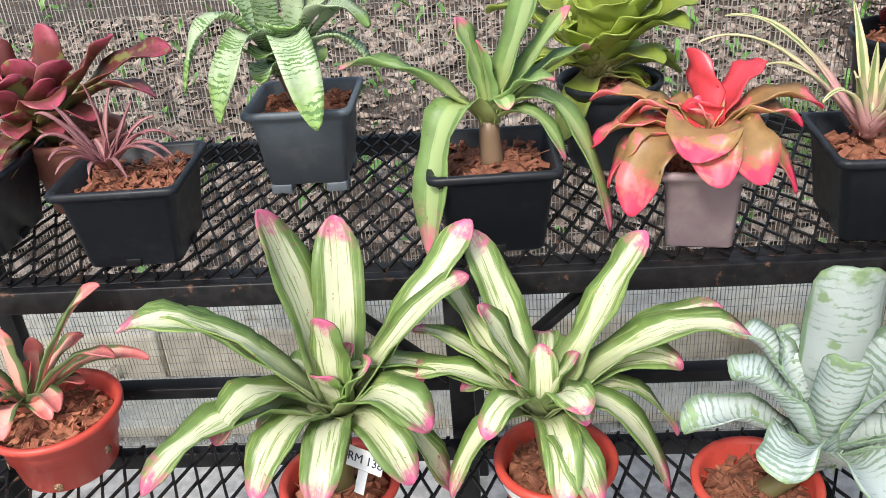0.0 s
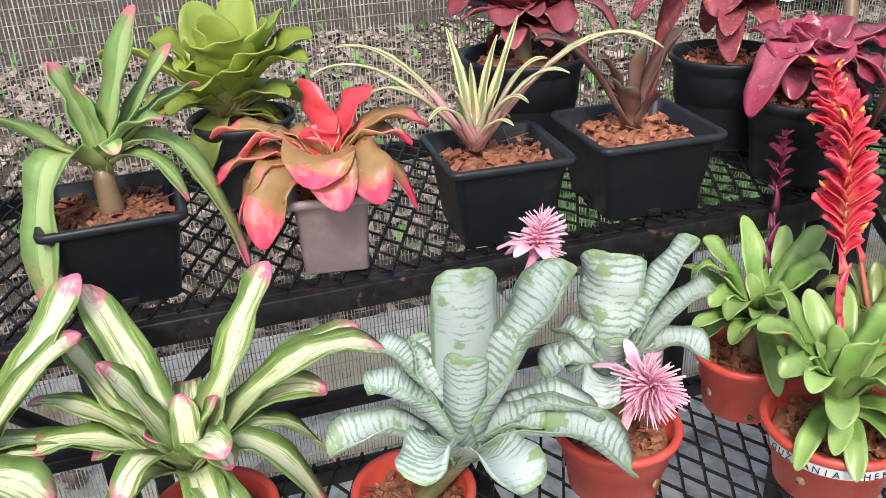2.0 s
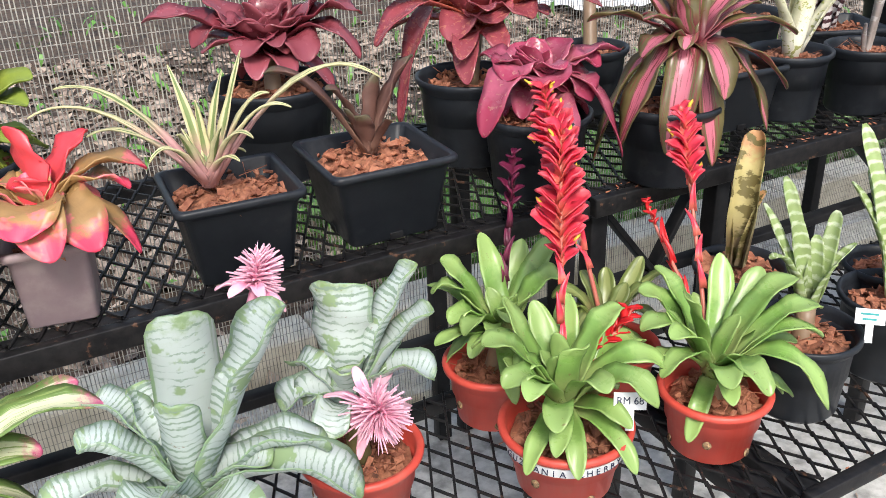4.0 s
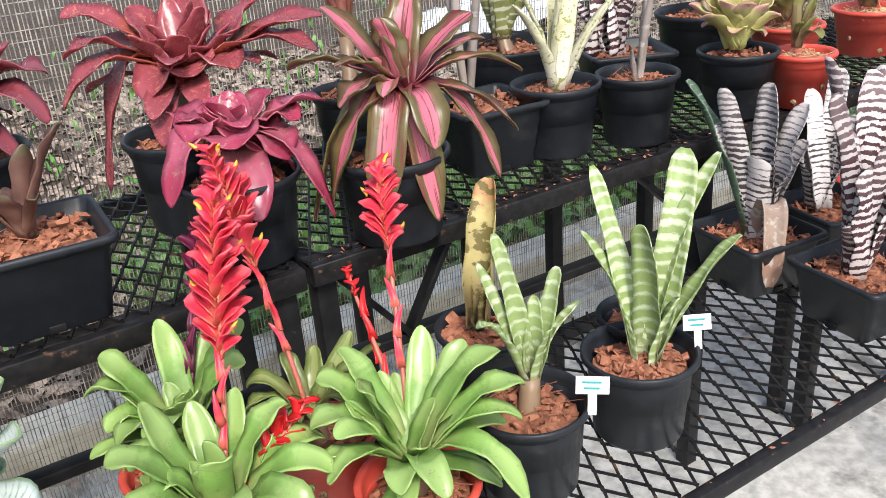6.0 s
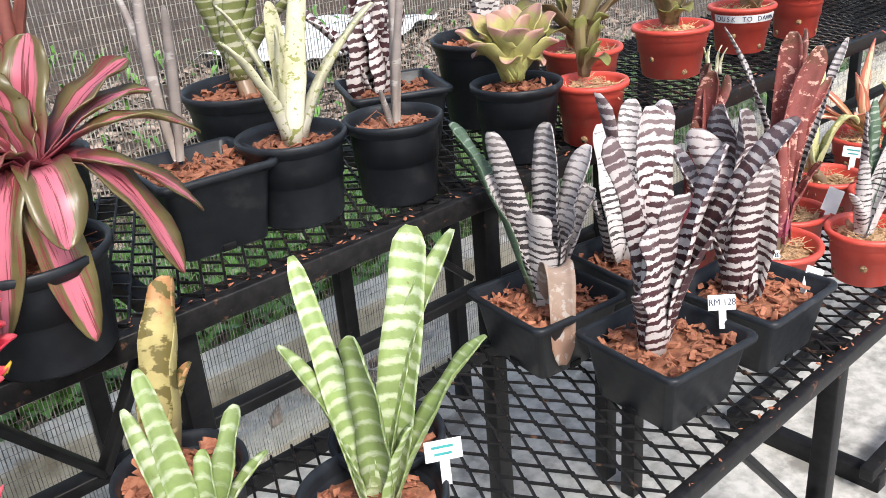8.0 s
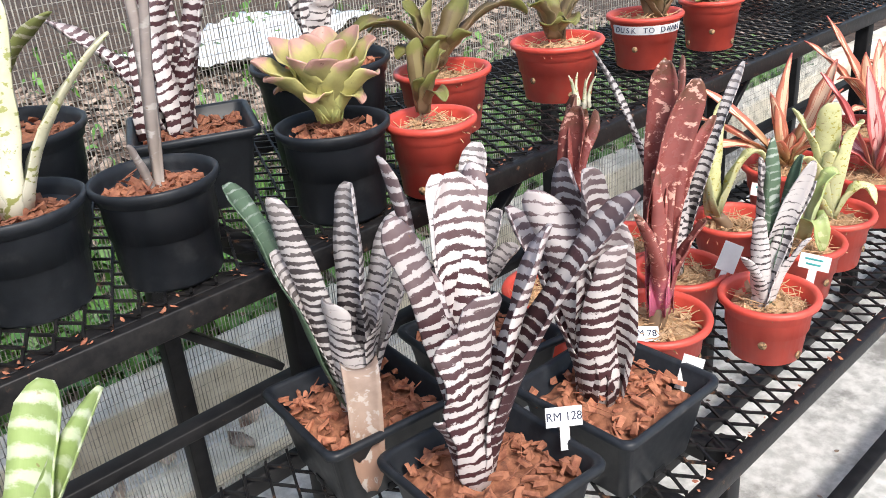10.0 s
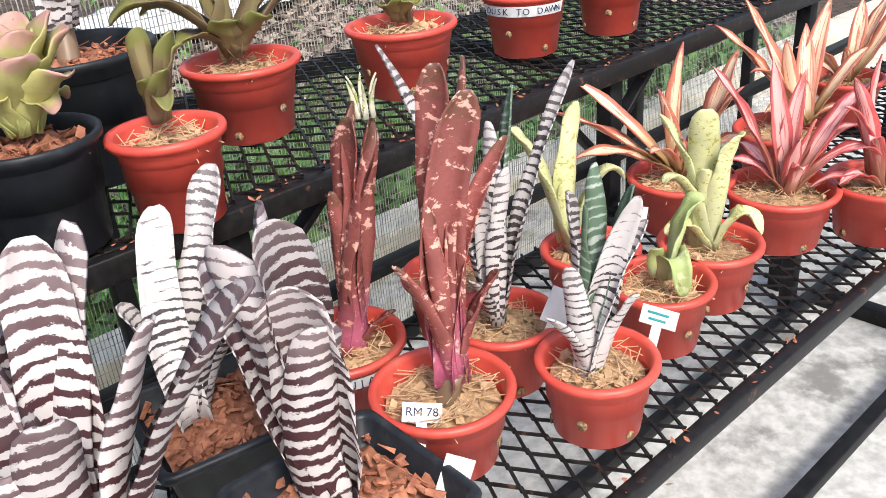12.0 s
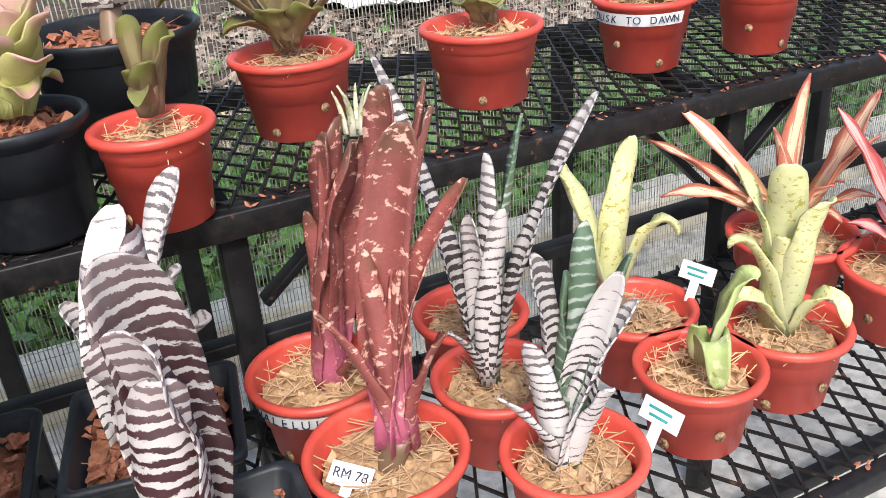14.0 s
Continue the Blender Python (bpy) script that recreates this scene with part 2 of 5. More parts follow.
BRACT_RED = leaf_material("bract_red", (0.76, 0.045, 0.085), foot=(0.7, 0.16, 0.12), tip=(0.8, 0.12, 0.15), tip_from=0.8, rough=0.35)
BRACT_PURPLE = leaf_material("bract_purple", (0.16, 0.012, 0.05), foot=(0.1, 0.02, 0.04), rough=0.4)
BRACT_SCARLET = leaf_material("bract_scarlet", (0.7, 0.02, 0.025), rough=0.35)
BRACT_PINK = leaf_material("bract_pink", (0.9, 0.42, 0.58), tip=(0.92, 0.55, 0.66), tip_from=0.6, rough=0.45, thin=0.3)
FLOWER_YELLOW = leaf_material("flower_yellow", (0.8, 0.55, 0.06), rough=0.45)
STALK = surface("flower_stalk", (0.42, 0.16, 0.1), (0.5, 0.12, 0.1), 90, 0.45)
PLASTIC = {
    "red": surface("red_plastic", (0.52, 0.060, 0.042), (0.58, 0.076, 0.052), 40, 0.42, c=(0.5, 0.11, 0.075), c_scale=16, c_lo=0.56, c_hi=0.75, bump=0.06, vary=0.25),
    "black": surface("black_plastic", (0.012, 0.014, 0.018), (0.018, 0.021, 0.026), 60, 0.42, c=(0.036, 0.038, 0.042), c_scale=22, c_lo=0.56, c_hi=0.75, bump=0.08, vary=0.4, spec=0.28),
    "brown": surface("brown_plastic", (0.28, 0.1, 0.07), (0.33, 0.13, 0.09), 40, 0.5, bump=0.06),
    "grey": surface("grey_plastic", (0.085, 0.105, 0.125), (0.11, 0.13, 0.15), 40, 0.5, c=(0.15, 0.16, 0.17), c_scale=12, bump=0.06),
    "mauve": surface("mauve_plastic", (0.29, 0.21, 0.23), (0.33, 0.25, 0.26), 40, 0.55, c=(0.38, 0.3, 0.3), c_scale=12, bump=0.06),
    "orange": surface("orange_plastic", (0.7, 0.12, 0.02), (0.75, 0.16, 0.03), 40, 0.4, bump=0.05),
}
HUSK = surface("coconut_husk", (0.16, 0.055, 0.028), (0.36, 0.15, 0.08), 55, 0.9, c=(0.07, 0.03, 0.018), c_scale=30, bump=0.8, distance=0.003)
CHIP = surface("husk_chip", (0.19, 0.06, 0.032), (0.38, 0.16, 0.09), 70, 0.9, bump=0.7, vary=0.7)
COIR = surface("coir", (0.34, 0.2, 0.1), (0.55, 0.37, 0.2), 120, 0.95, c=(0.2, 0.11, 0.055), c_scale=40, bump=0.8)
COIR_CHIP = surface("coir_chip", (0.42, 0.26, 0.14), (0.58, 0.4, 0.24), 60, 0.9, bump=0.6, vary=0.5)
STEEL = surface("painted_steel", (0.007, 0.007, 0.008), (0.016, 0.016, 0.017), 30, 0.45, c=(0.1, 0.055, 0.035), c_scale=40, c_lo=0.66, c_hi=0.74, bump=0.25, spec=0.18)
STEEL_WORN = surface("worn_painted_steel", (0.007, 0.007, 0.008), (0.018, 0.017, 0.017), 60, 0.42, c=(0.11, 0.058, 0.036), c_scale=46, c_lo=0.61, c_hi=0.7, bump=0.3, spec=0.22)
TAG = surface("white_tag", (0.62, 0.63, 0.64), (0.7, 0.71, 0.72), 30, 0.45, bump=0.03)
INK = surface("ink", (0.012, 0.02, 0.05), (0.03, 0.04, 0.08), 50, 0.6, bump=0)
INK_TEAL = surface("teal_ink", (0.02, 0.25, 0.25), (0.03, 0.3, 0.3), 50, 0.6, bump=0)
CONCRETE = surface("concrete", (0.38, 0.375, 0.35), (0.6, 0.59, 0.56), 30, 0.8, c=(0.22, 0.215, 0.2), c_scale=7.0, c_lo=0.52, c_hi=0.68, bump=0.6)
CURB = surface("weathered_concrete", (0.5, 0.46, 0.37), (0.66, 0.62, 0.52), 12, 0.9, c=(0.33, 0.28, 0.2), c_scale=5, bump=0.5)
SOIL = surface("soil", (0.03, 0.02, 0.014), (0.1, 0.066, 0.045), 18, 0.95, c=(0.06, 0.04, 0.025), c_scale=4, bump=1.0, distance=0.01)
LITTER = surface("dry_leaf", (0.08, 0.045, 0.03), (0.5, 0.4, 0.32), 16, 0.8, bump=0.4, vary=0.9)
GRASS = surface("grass_blade", (0.05, 0.13, 0.02), (0.1, 0.24, 0.04), 12, 0.5, bump=0.1, vary=0.6)
NET = surface("shade_net_thread", (0.1, 0.095, 0.085), (0.4, 0.385, 0.34), 30, 0.7, bump=0.0)
SHEET = surface("white_sheet", (0.62, 0.65, 0.67), (0.76, 0.78, 0.79), 9, 0.5, bump=0.3, distance=0.01)


# ---- building helpers ----
def finish(name, bm, material, parent=None, label="", smooth=True):
    me = bpy.data.meshes.new(name)
    bm.to_mesh(me)
    bm.free()
    if smooth:
        for f in me.polygons:
            f.use_smooth = True
    me.materials.append(material)
    ob = new(name, me)
    if parent is not None:
        ob.parent = parent
    if label:
        tagged(ob, label)
    return ob


def part(name, bm, material, parent, label="", smooth=True):
    return finish(name, bm, material, parent, label, smooth)


def box(bm, lo, hi, m=None):
    v = [bm.verts.new((x, y, z)) for z in (lo[2], hi[2]) for y in (lo[1], hi[1]) for x in (lo[0], hi[0])]
    for q in ((0, 2, 3, 1), (4, 5, 7, 6), (0, 1, 5, 4), (2, 6, 7, 3), (0, 4, 6, 2), (1, 3, 7, 5)):
        bm.faces.new([v[i] for i in q])
    if m is not None:
        bmesh.ops.transform(bm, matrix=m, verts=v)
    return v


def rounded_box(lo, hi, r=0.003):
    bm = bmesh.new()
    box(bm, lo, hi)
    bmesh.ops.bevel(bm, geom=bm.edges[:], offset=r, segments=2, affect="EDGES", profile=0.5)
    return bm


def bar(a, b, w, h, up=(0, 0, 1)):
    """A bevelled steel bar from a to b."""
    a, b = Vector(a), Vector(b)
    x = (b - a).normalized()
    y = Vector(up).cross(x).normalized()
    z = x.cross(y)
    m = Matrix(((x.x, y.x, z.x, a.x), (x.y, y.y, z.y, a.y), (x.z, y.z, z.z, a.z), (0, 0, 0, 1)))
    bm = rounded_box((0, -w / 2, -h / 2), ((b - a).length, w / 2, h / 2), 0.0025)
    bmesh.ops.transform(bm, matrix=m, verts=bm.verts[:])
    return bm


def loft(rings, close_start=False, close_end=False):
    bm = bmesh.new()
    made = [[bm.verts.new(p) for p in ring] for ring in rings]
    n = len(made[0])
    for a, b in zip(made, made[1:]):
        for i in range(n):
            bm.faces.new((a[i], a[(i + 1) % n], b[(i + 1) % n], b[i]))
    if close_start:
        bm.faces.new(list(reversed(made[0])))
    if close_end:
        bm.faces.new(made[-1])
    return bm


def circle(r, z, n=40):
    return [(r * math.cos(math.tau * i / n), r * math.sin(math.tau * i / n), z) for i in range(n)]


def rounded_square(half, r, z, n=5):
    pts = []
    for k, (sx, sy) in enumerate(((1, 1), (-1, 1), (-1, -1), (1, -1))):
        for i in range(n):
            a = math.pi / 2 * (k + i / (n - 1))
            pts.append((sx * (half - r) + r * math.cos(a), sy * (half - r) + r * math.sin(a), z))
    return pts


# ---- the setting ----
def ground_mound(x, y):
    return 0.03 * noise.noise((x * 0.9, y * 0.9, 0)) + 0.012 * noise.noise((x * 4, y * 4, 3))


def wavy_sheet(x0, x1, y0, y1, nx, ny, height):
    bm = bmesh.new()
    g = [[bm.verts.new((x0 + (x1 - x0) * i / nx, y0 + (y1 - y0) * j / ny, height(x0 + (x1 - x0) * i / nx, y0 + (y1 - y0) * j / ny))) for i in range(nx + 1)] for j in range(ny + 1)]
    for j in range(ny):
        for i in range(nx):
            bm.faces.new((g[j][i], g[j][i + 1], g[j + 1][i + 1], g[j + 1][i]))
    return bm


far = bmesh.new()
box(far, (-400, -400, -0.6), (400, 400, -0.16))
tagged(finish("ground", far, SOIL, smooth=False), "brown earth ground reaching to the horizon", "ground", kind="structure")
bed = finish("ground_bed", wavy_sheet(-5, 9, 2.16, 8, 120, 60, lambda x, y: 0.06 + ground_mound(x, y) + 0.06 * (y - 2.2)), SOIL)
tagged(bed, "brown soil bed covered with dry leaf litter", "ground", kind="structure")
slab = rounded_box((-6, -5, -0.15), (10, 1.995, 0.0), 0.01)
tagged(finish("floor", slab, CONCRETE, smooth=False), "grey stained concrete floor slab", "floor", kind="structure")
for i, (x0, x1) in enumerate(((-6.0, -0.8), (-0.792, 1.1), (1.108, 3.02), (3.028, 5.0), (5.008, 9.0))):
    cb = rounded_box((x0, 2.0, -0.15), (x1, 2.15, 0.14), 0.012)
    tagged(finish("kerb", cb, CURB, smooth=False), "weathered grey concrete kerb beside the planting bed", "kerb", "kerb stones", "structure")

# a second strip of concrete edge, low and half buried
strip = rounded_box((-6, 1.72, 0.003), (9, 1.84, 0.035), 0.006)
tagged(finish("trim", strip, CURB, smooth=False), "low concrete edging strip on the floor", "edging", kind="structure")


# ---- the plant racks ----
def expanded_sheet(x0, x1, y0, y1, z, px=0.036, py=0.074, w=0.0024, h=0.0035):
    """Diamond mesh of tilted strands, thicker where strands join."""
    verts, faces = [], []
    ni, nk = int((x1 - x0) / (px / 2)), int((y1 - y0) / (py / 2))
    sx, sy = (x1 - x0) / ni, (y1 - y0) / nk
    for k in range(nk):
        for i in range(ni + 1):
            if (i + k) % 2:
                continue
            for s in (-1, 1):
                if not 0 <= i + s <= ni:
                    continue
                ax, ay, bx, by = x0 + i * sx, y0 + k * sy, x0 + (i + s) * sx, y0 + (k + 1) * sy
                lift = 0.0025 * s
                n = len(verts)
                for (cx, cy, cz) in ((ax, ay, z - lift), (bx, by, z + lift)):
                    verts += [(cx - w, cy, cz - h), (cx + w, cy, cz - h), (cx + w * 0.8, cy, cz), (cx - w * 0.8, cy, cz)]
                faces += [(n, n + 4, n + 5, n + 1), (n + 1, n + 5, n + 6, n + 2), (n + 2, n + 6, n + 7, n + 3), (n + 3, n + 7, n + 4, n)]
    me = bpy.data.meshes.new("mesh_panel")
    me.from_pydata(verts, [], faces)
    me.materials.append(STEEL_WORN)
    return new("mesh_panel", me)


def plant_rack(label, x0, x1, y0, y1, top, legs, braces=(), stretcher=0.0, low=False):
    rack = new("plant_rack")
    tagged(rack, label, "plant rack", "tiered plant racks")
    sheet = expanded_sheet(x0 + 0.004, x1 - 0.004, y0 + 0.012, y1 - 0.006, top)
    sheet.parent = rack
    rail = 0.028 if low else 0.036
    part("front_rail", bar((x0, y0 + 0.004, top - 0.004 - rail / 2), (x1, y0 + 0.004, top - 0.004 - rail / 2), 0.02, rail), STEEL_WORN, rack)
    if not low:
        part("top_flange", bar((x0, y0 + 0.028, top - 0.006), (x1, y0 + 0.028, top - 0.006), 0.03, 0.004), STEEL_WORN, rack)
    part("back_rail", bar((x0, y1, top - 0.029), (x1, y1, top - 0.029), 0.02, rail), STEEL, rack)
    for x in (x0 + 0.012, x1 - 0.012):
        part("end_rail", bar((x, y0 + 0.016, top - 0.032), (x, y1 - 0.012, top - 0.032), 0.02, 0.034), STEEL, rack)
    for x in legs:
        for y in (y0 + 0.034, y1 - 0.034):
            part("leg", bar((x, y, 0.0), (x, y, top - 0.012), 0.036, 0.036, (0, 1, 0)), STEEL, rack)
        part("cross_bar", bar((x, y0 + 0.056, top - 0.034), (x, y1 - 0.056, top - 0.034), 0.03, 0.03), STEEL, rack)
    if stretcher:
        part("stretcher", bar((x0 + 0.02, y0 + 0.062, stretcher), (x1 - 0.02, y0 + 0.062, stretcher), 0.03, 0.02), STEEL, rack)
    for xa, za, xb, zb in braces:
        part("brace", bar((xa, y0 + 0.05, za), (xb, y0 + 0.05, zb), 0.012, 0.028, (0, 1, 0)), STEEL, rack)
    return rack


plant_rack("black steel mesh rack, upper tier of the first stand", -1.9, 1.30, 1.035, 1.60, 0.855, (-1.86, -0.9, 0.11, 1.27),
           [(-0.12, 0.83, 0.09, 0.64), (0.34, 0.83, 0.15, 0.64)], 0.625)
plant_rack("black steel mesh rack, upper tier of the second stand", 1.312, 4.9, 1.035, 1.60, 0.855, (1.34, 1.64, 2.235, 2.58, 3.41, 4.2, 4.86),
           [(1.37, 0.80, 1.5, 0.64), (1.61, 0.83, 1.5, 0.64), (2.02, 0.83, 2.2, 0.67), (2.78, 0.83, 2.61, 0.69), (3.22, 0.83, 3.38, 0.67), (3.6, 0.83, 3.44, 0.69)], 0.63)
plant_rack("black steel mesh rack, low front tier of the first stand", -1.9, 1.30, 0.527, 1.02, 0.58, (-1.86, -0.6, 0.6, 1.27), [], 0.0, True)
plant_rack("black steel mesh rack with rusty low front tier", 1.312, 4.9, 0.527, 1.02, 0.58, (1.34, 2.57, 4.1, 4.86),
           [(2.24, 0.54, 2.55, 0.2), (3.76, 0.54, 4.08, 0.2)], 0.0, True)
rb = new("rack_base")
tagged(rb, "black steel base frame lying on the floor", "base frame")
part("base_rail", bar((2.9, 0.60, 0.06), (4.8, 0.60, 0.06), 0.03, 0.03), STEEL, rb)
part("base_rail", bar((2.9, 0.93, 0.06), (4.8, 0.93, 0.06), 0.03, 0.03), STEEL, rb)
for x in (2.95, 4.2):
    part("base_foot", bar((x, 0.58, 0.022), (x, 0.95, 0.022), 0.04, 0.044), STEEL, rb)


# ---- the shade net ----
def thread_sheet(x0, x1, z0, z1, y, pitch, width, horizontal):
    verts, faces = [], []
    rng = random.Random(5)
    a0, a1, b0, b1 = (z0, z1, x0, x1) if horizontal else (x0, x1, z0, z1)
    count = int((a1 - a0) / pitch)
    steps = 14
    for i in range(count + 1):
        a = a0 + i * pitch + rng.uniform(-0.15, 0.15) * pitch
        w = width * rng.uniform(0.75, 1.25)
        n = len(verts)
        for s in range(steps + 1):
            b = b0 + (b1 - b0) * s / steps
            x, z = (b, a) if horizontal else (a, b)
            sag = 0.016 * noise.noise((x * 1.3, z * 1.1, 2.0)) + (0.0008 if horizontal else 0.0)
            wob = 0.0025 * noise.noise((x * 3, z * 3, 7.0))
            for o in (-w, w):
                verts.append((x + (0 if horizontal else o + wob), y + sag, z + (o + wob if horizontal else 0)))
            verts.append((x, y + sag + w, z))
        for s in range(steps):
            q = n + 3 * s
            faces += [(q, q + 1, q + 4, q + 3), (q + 1, q + 2, q + 5, q + 4), (q + 2, q, q + 3, q + 5)]
    me = bpy.data.meshes.new("threads")
    me.from_pydata(verts, [], faces)
    me.materials.append(NET)
    return me


net = new("shade_net")
tagged(net, "grey woven shade net hanging behind the racks", "shade net", kind="structure")
threads = new("warp_threads", thread_sheet(-2.6, 5.4, 0.006, 2.3, 1.665, 0.0085, 0.0011, False))
threads.parent = net
tagged(threads, kind="stuff")
threads = new("weft_threads", thread_sheet(-2.6, 5.4, 0.006, 2.3, 1.667, 0.024, 0.0005, True))
threads.parent = net
tagged(threads, kind="stuff")
part("hem", bar((-2.6, 1.664, 0.012), (5.4, 1.664, 0.012), 0.006, 0.02), NET, net)


# ---- leaf litter, grass and sheets behind the net ----
def scatter(name, label, category, shape, count, area, material, seed, rise, lo=0.6, hi=1.4):
    rng = random.Random(seed)
    verts, faces = [], []
    for _ in range(count):
        x, y = rng.uniform(area[0], area[1]), rng.uniform(area[2], area[3])
        turn = Matrix.LocRotScale((x, y, rise(x, y)), Euler((rng.uniform(-0.5, 0.5), rng.uniform(-0.5, 0.5), rng.uniform(0, 6.28))), [rng.uniform(lo, hi)] * 3)
        n = len(verts)
        verts += [turn @ Vector(p) for p in shape[0]]
        faces += [tuple(n + i for i in f) for f in shape[1]]
    me = bpy.data.meshes.new(name)
    me.from_pydata(verts, [], faces)
    me.materials.append(material)
    return tagged(new(name, me), label, category, kind="stuff")


LEAF_BIT = ([(-0.035, 0, 0.006), (-0.01, -0.016, 0.0), (-0.01, 0.016, 0.004), (0.015, -0.014, 0.006), (0.015, 0.014, 0.0), (0.038, 0, 0.008), (0, 0, 0.012)],
            [(0, 1, 6), (0, 6, 2), (1, 3, 6), (2, 6, 4), (3, 5, 6), (4, 6, 5)])
BLADE = ([(-0.003, 0, 0), (0.003, 0, 0), (0.012, 0.002, 0.06), (0.008, 0.002, 0.06), (0.035, 0.004, 0.1)], [(0, 1, 2, 3), (3, 2, 4)])
BROAD = ([(0, 0, 0), (0.01, -0.012, 0.05), (0.012, 0.012, 0.05), (0.035, -0.014, 0.075), (0.037, 0.014, 0.075), (0.06, 0, 0.07)],
         [(0, 1, 2), (1, 3, 4, 2), (3, 5, 4)])
hill = lambda x, y: 0.066 + ground_mound(x, y) + 0.06 * (y - 2.2)
bits = scatter("leaf_litter", "brown dry fallen leaves covering the soil", "leaf litter", LEAF_BIT, 15000, (-4, 7, 2.18, 5.5), LITTER, 3, hill, 0.4, 1.7)
scatter("floor_litter", "few dry fallen leaves on the concrete", "leaf litter", LEAF_BIT, 26, (-1.5, 4.5, 1.68, 1.98), LITTER, 8, lambda x, y: 0.04, 0.6, 1.6)
scatter("grass", "patch of short green grass behind the kerb", "grass", BLADE, 9000, (1.3, 6.5, 2.2, 3.6), GRASS, 4, hill, 0.6, 1.3)
scatter("low_weeds", "low green leafy weeds beside the kerb", "weeds", BROAD, 4200, (1.4, 6.5, 2.16, 3.0), GRASS, 6, hill, 0.6, 1.5)
scatter("far_weeds", "scattered green weeds among fallen leaves", "weeds", BROAD, 900, (-3.5, 6.0, 2.3, 6.5), GRASS, 9, hill, 0.6, 1.4)
for x, y, s, r in ((4.75, 5.3, 0.8, 25),):
    bm = wavy_sheet(-s, s, -0.7 * s, 0.7 * s, 30, 20, lambda u, v: 0.05 + 0.05 * noise.noise((u * 4 + x, v * 4, 1)) + 0.04 * noise.noise((u * 9, v * 9 + y, 1)))
    ob = finish("plastic_sheet", bm, SHEET)
    ob.matrix_world = pose(x, y, hill(x, y) + 0.01, 0, 0, r)
    so = ob.modifiers.new("thick", "SOLIDIFY")
    so.thickness = 0.003
    tagged(ob, "crumpled white plastic sheet on the grass", "plastic sheet")


scatter("rail_litter", "rusty flakes and leaf crumbs on the rack edge", "leaf litter", LEAF_BIT, 230, (1.32, 4.6, 1.034, 1.07), CHIP, 21, lambda x, y: 0.853, 0.05, 0.2)
scatter("rail_litter", "dry leaf crumbs on the low rack edge", "leaf litter", LEAF_BIT, 100, (1.4, 4.6, 0.524, 0.545), CHIP, 22, lambda x, y: 0.578, 0.05, 0.18)
scatter("floor_crumbs", "small dry crumbs and chips on the concrete floor", "leaf litter", LEAF_BIT, 150, (1.8, 6.0, -0.6, 1.6), LITTER, 23, lambda x, y: 0.003, 0.08, 0.3)
for x, y, r in ((2.53, 1.90, 30), (2.44, 1.78, 100), (2.30, 1.93, 70)):
    me = bpy.data.meshes.new("dry_leaf")
    me.from_pydata([Vector(p) * 1.5 for p in LEAF_BIT[0]] + [Vector(p) * 1.5 - Vector((0, 0, 0.002)) for p in LEAF_BIT[0]], [], list(LEAF_BIT[1]) + [tuple(7 + i for i in reversed(f)) for f in LEAF_BIT[1]])
    me.materials.append(LITTER)
    ob = new("dry_leaf", me)
    ob.matrix_world = pose(x, y, 0.005 if y > 1.85 else 0.04, 0, 0, r)
    tagged(ob, "brown curled dry leaf on the concrete", "dry leaf", "fallen leaves")


# ---- potted plants ----
PROFILE = {"strap": (0.8, 1.0, 0.70, 0.6), "lance": (1.0, 0.85, 0.0, 1.0), "tube": (0.8, 1.0, 0.88, 0.5), "broad": (0.7, 1.0, 0.84, 0.45), "petal": (0.6, 1.0, 0.62, 0.5), "blade": (0.6, 1.0, 0.5, 0.8)}
SHAPE = {  # profile, channel depth, thickness, ripple
    "pinkcream": ("strap", 0.25), "creamgreen": ("strap", 0.2), "silver": ("broad", 0.42), "green": ("strap", 0.2), "olive": ("strap", 0.22),
    "dried": ("tube", 0.5), "greenband": ("tube", 0.34), "zebra": ("tube", 0.34), "zebradark": ("tube", 0.34), "greyzeb": ("tube", 0.34),
    "wine": ("tube", 0.36), "yellow": ("tube", 0.34), "lime": ("tube", 0.34), "orange": ("blade", 0.25), "pink": ("blade", 0.25),
    "pinkspiky": ("lance", 0.35), "maroongreen": ("strap", 0.2), "scribble": ("strap", 0.22), "limegreen": ("strap", 0.25), "greenros": ("petal", 0.22),
    "red": ("petal", 0.2), "redheart": ("petal", 0.3), "variegated": ("lance", 0.3), "brown": ("strap", 0.35), "maroon": ("petal", 0.18), "maroonspeck": ("petal", 0.18),
    "purple": ("petal", 0.16), "stripe": ("strap", 0.2), "stalk": ("tube", 0.8), "redstem": ("tube", 0.5), "creamspot": ("tube", 0.34), "pinkros": ("petal", 0.28),
    "browngreen": ("strap", 0.3)}


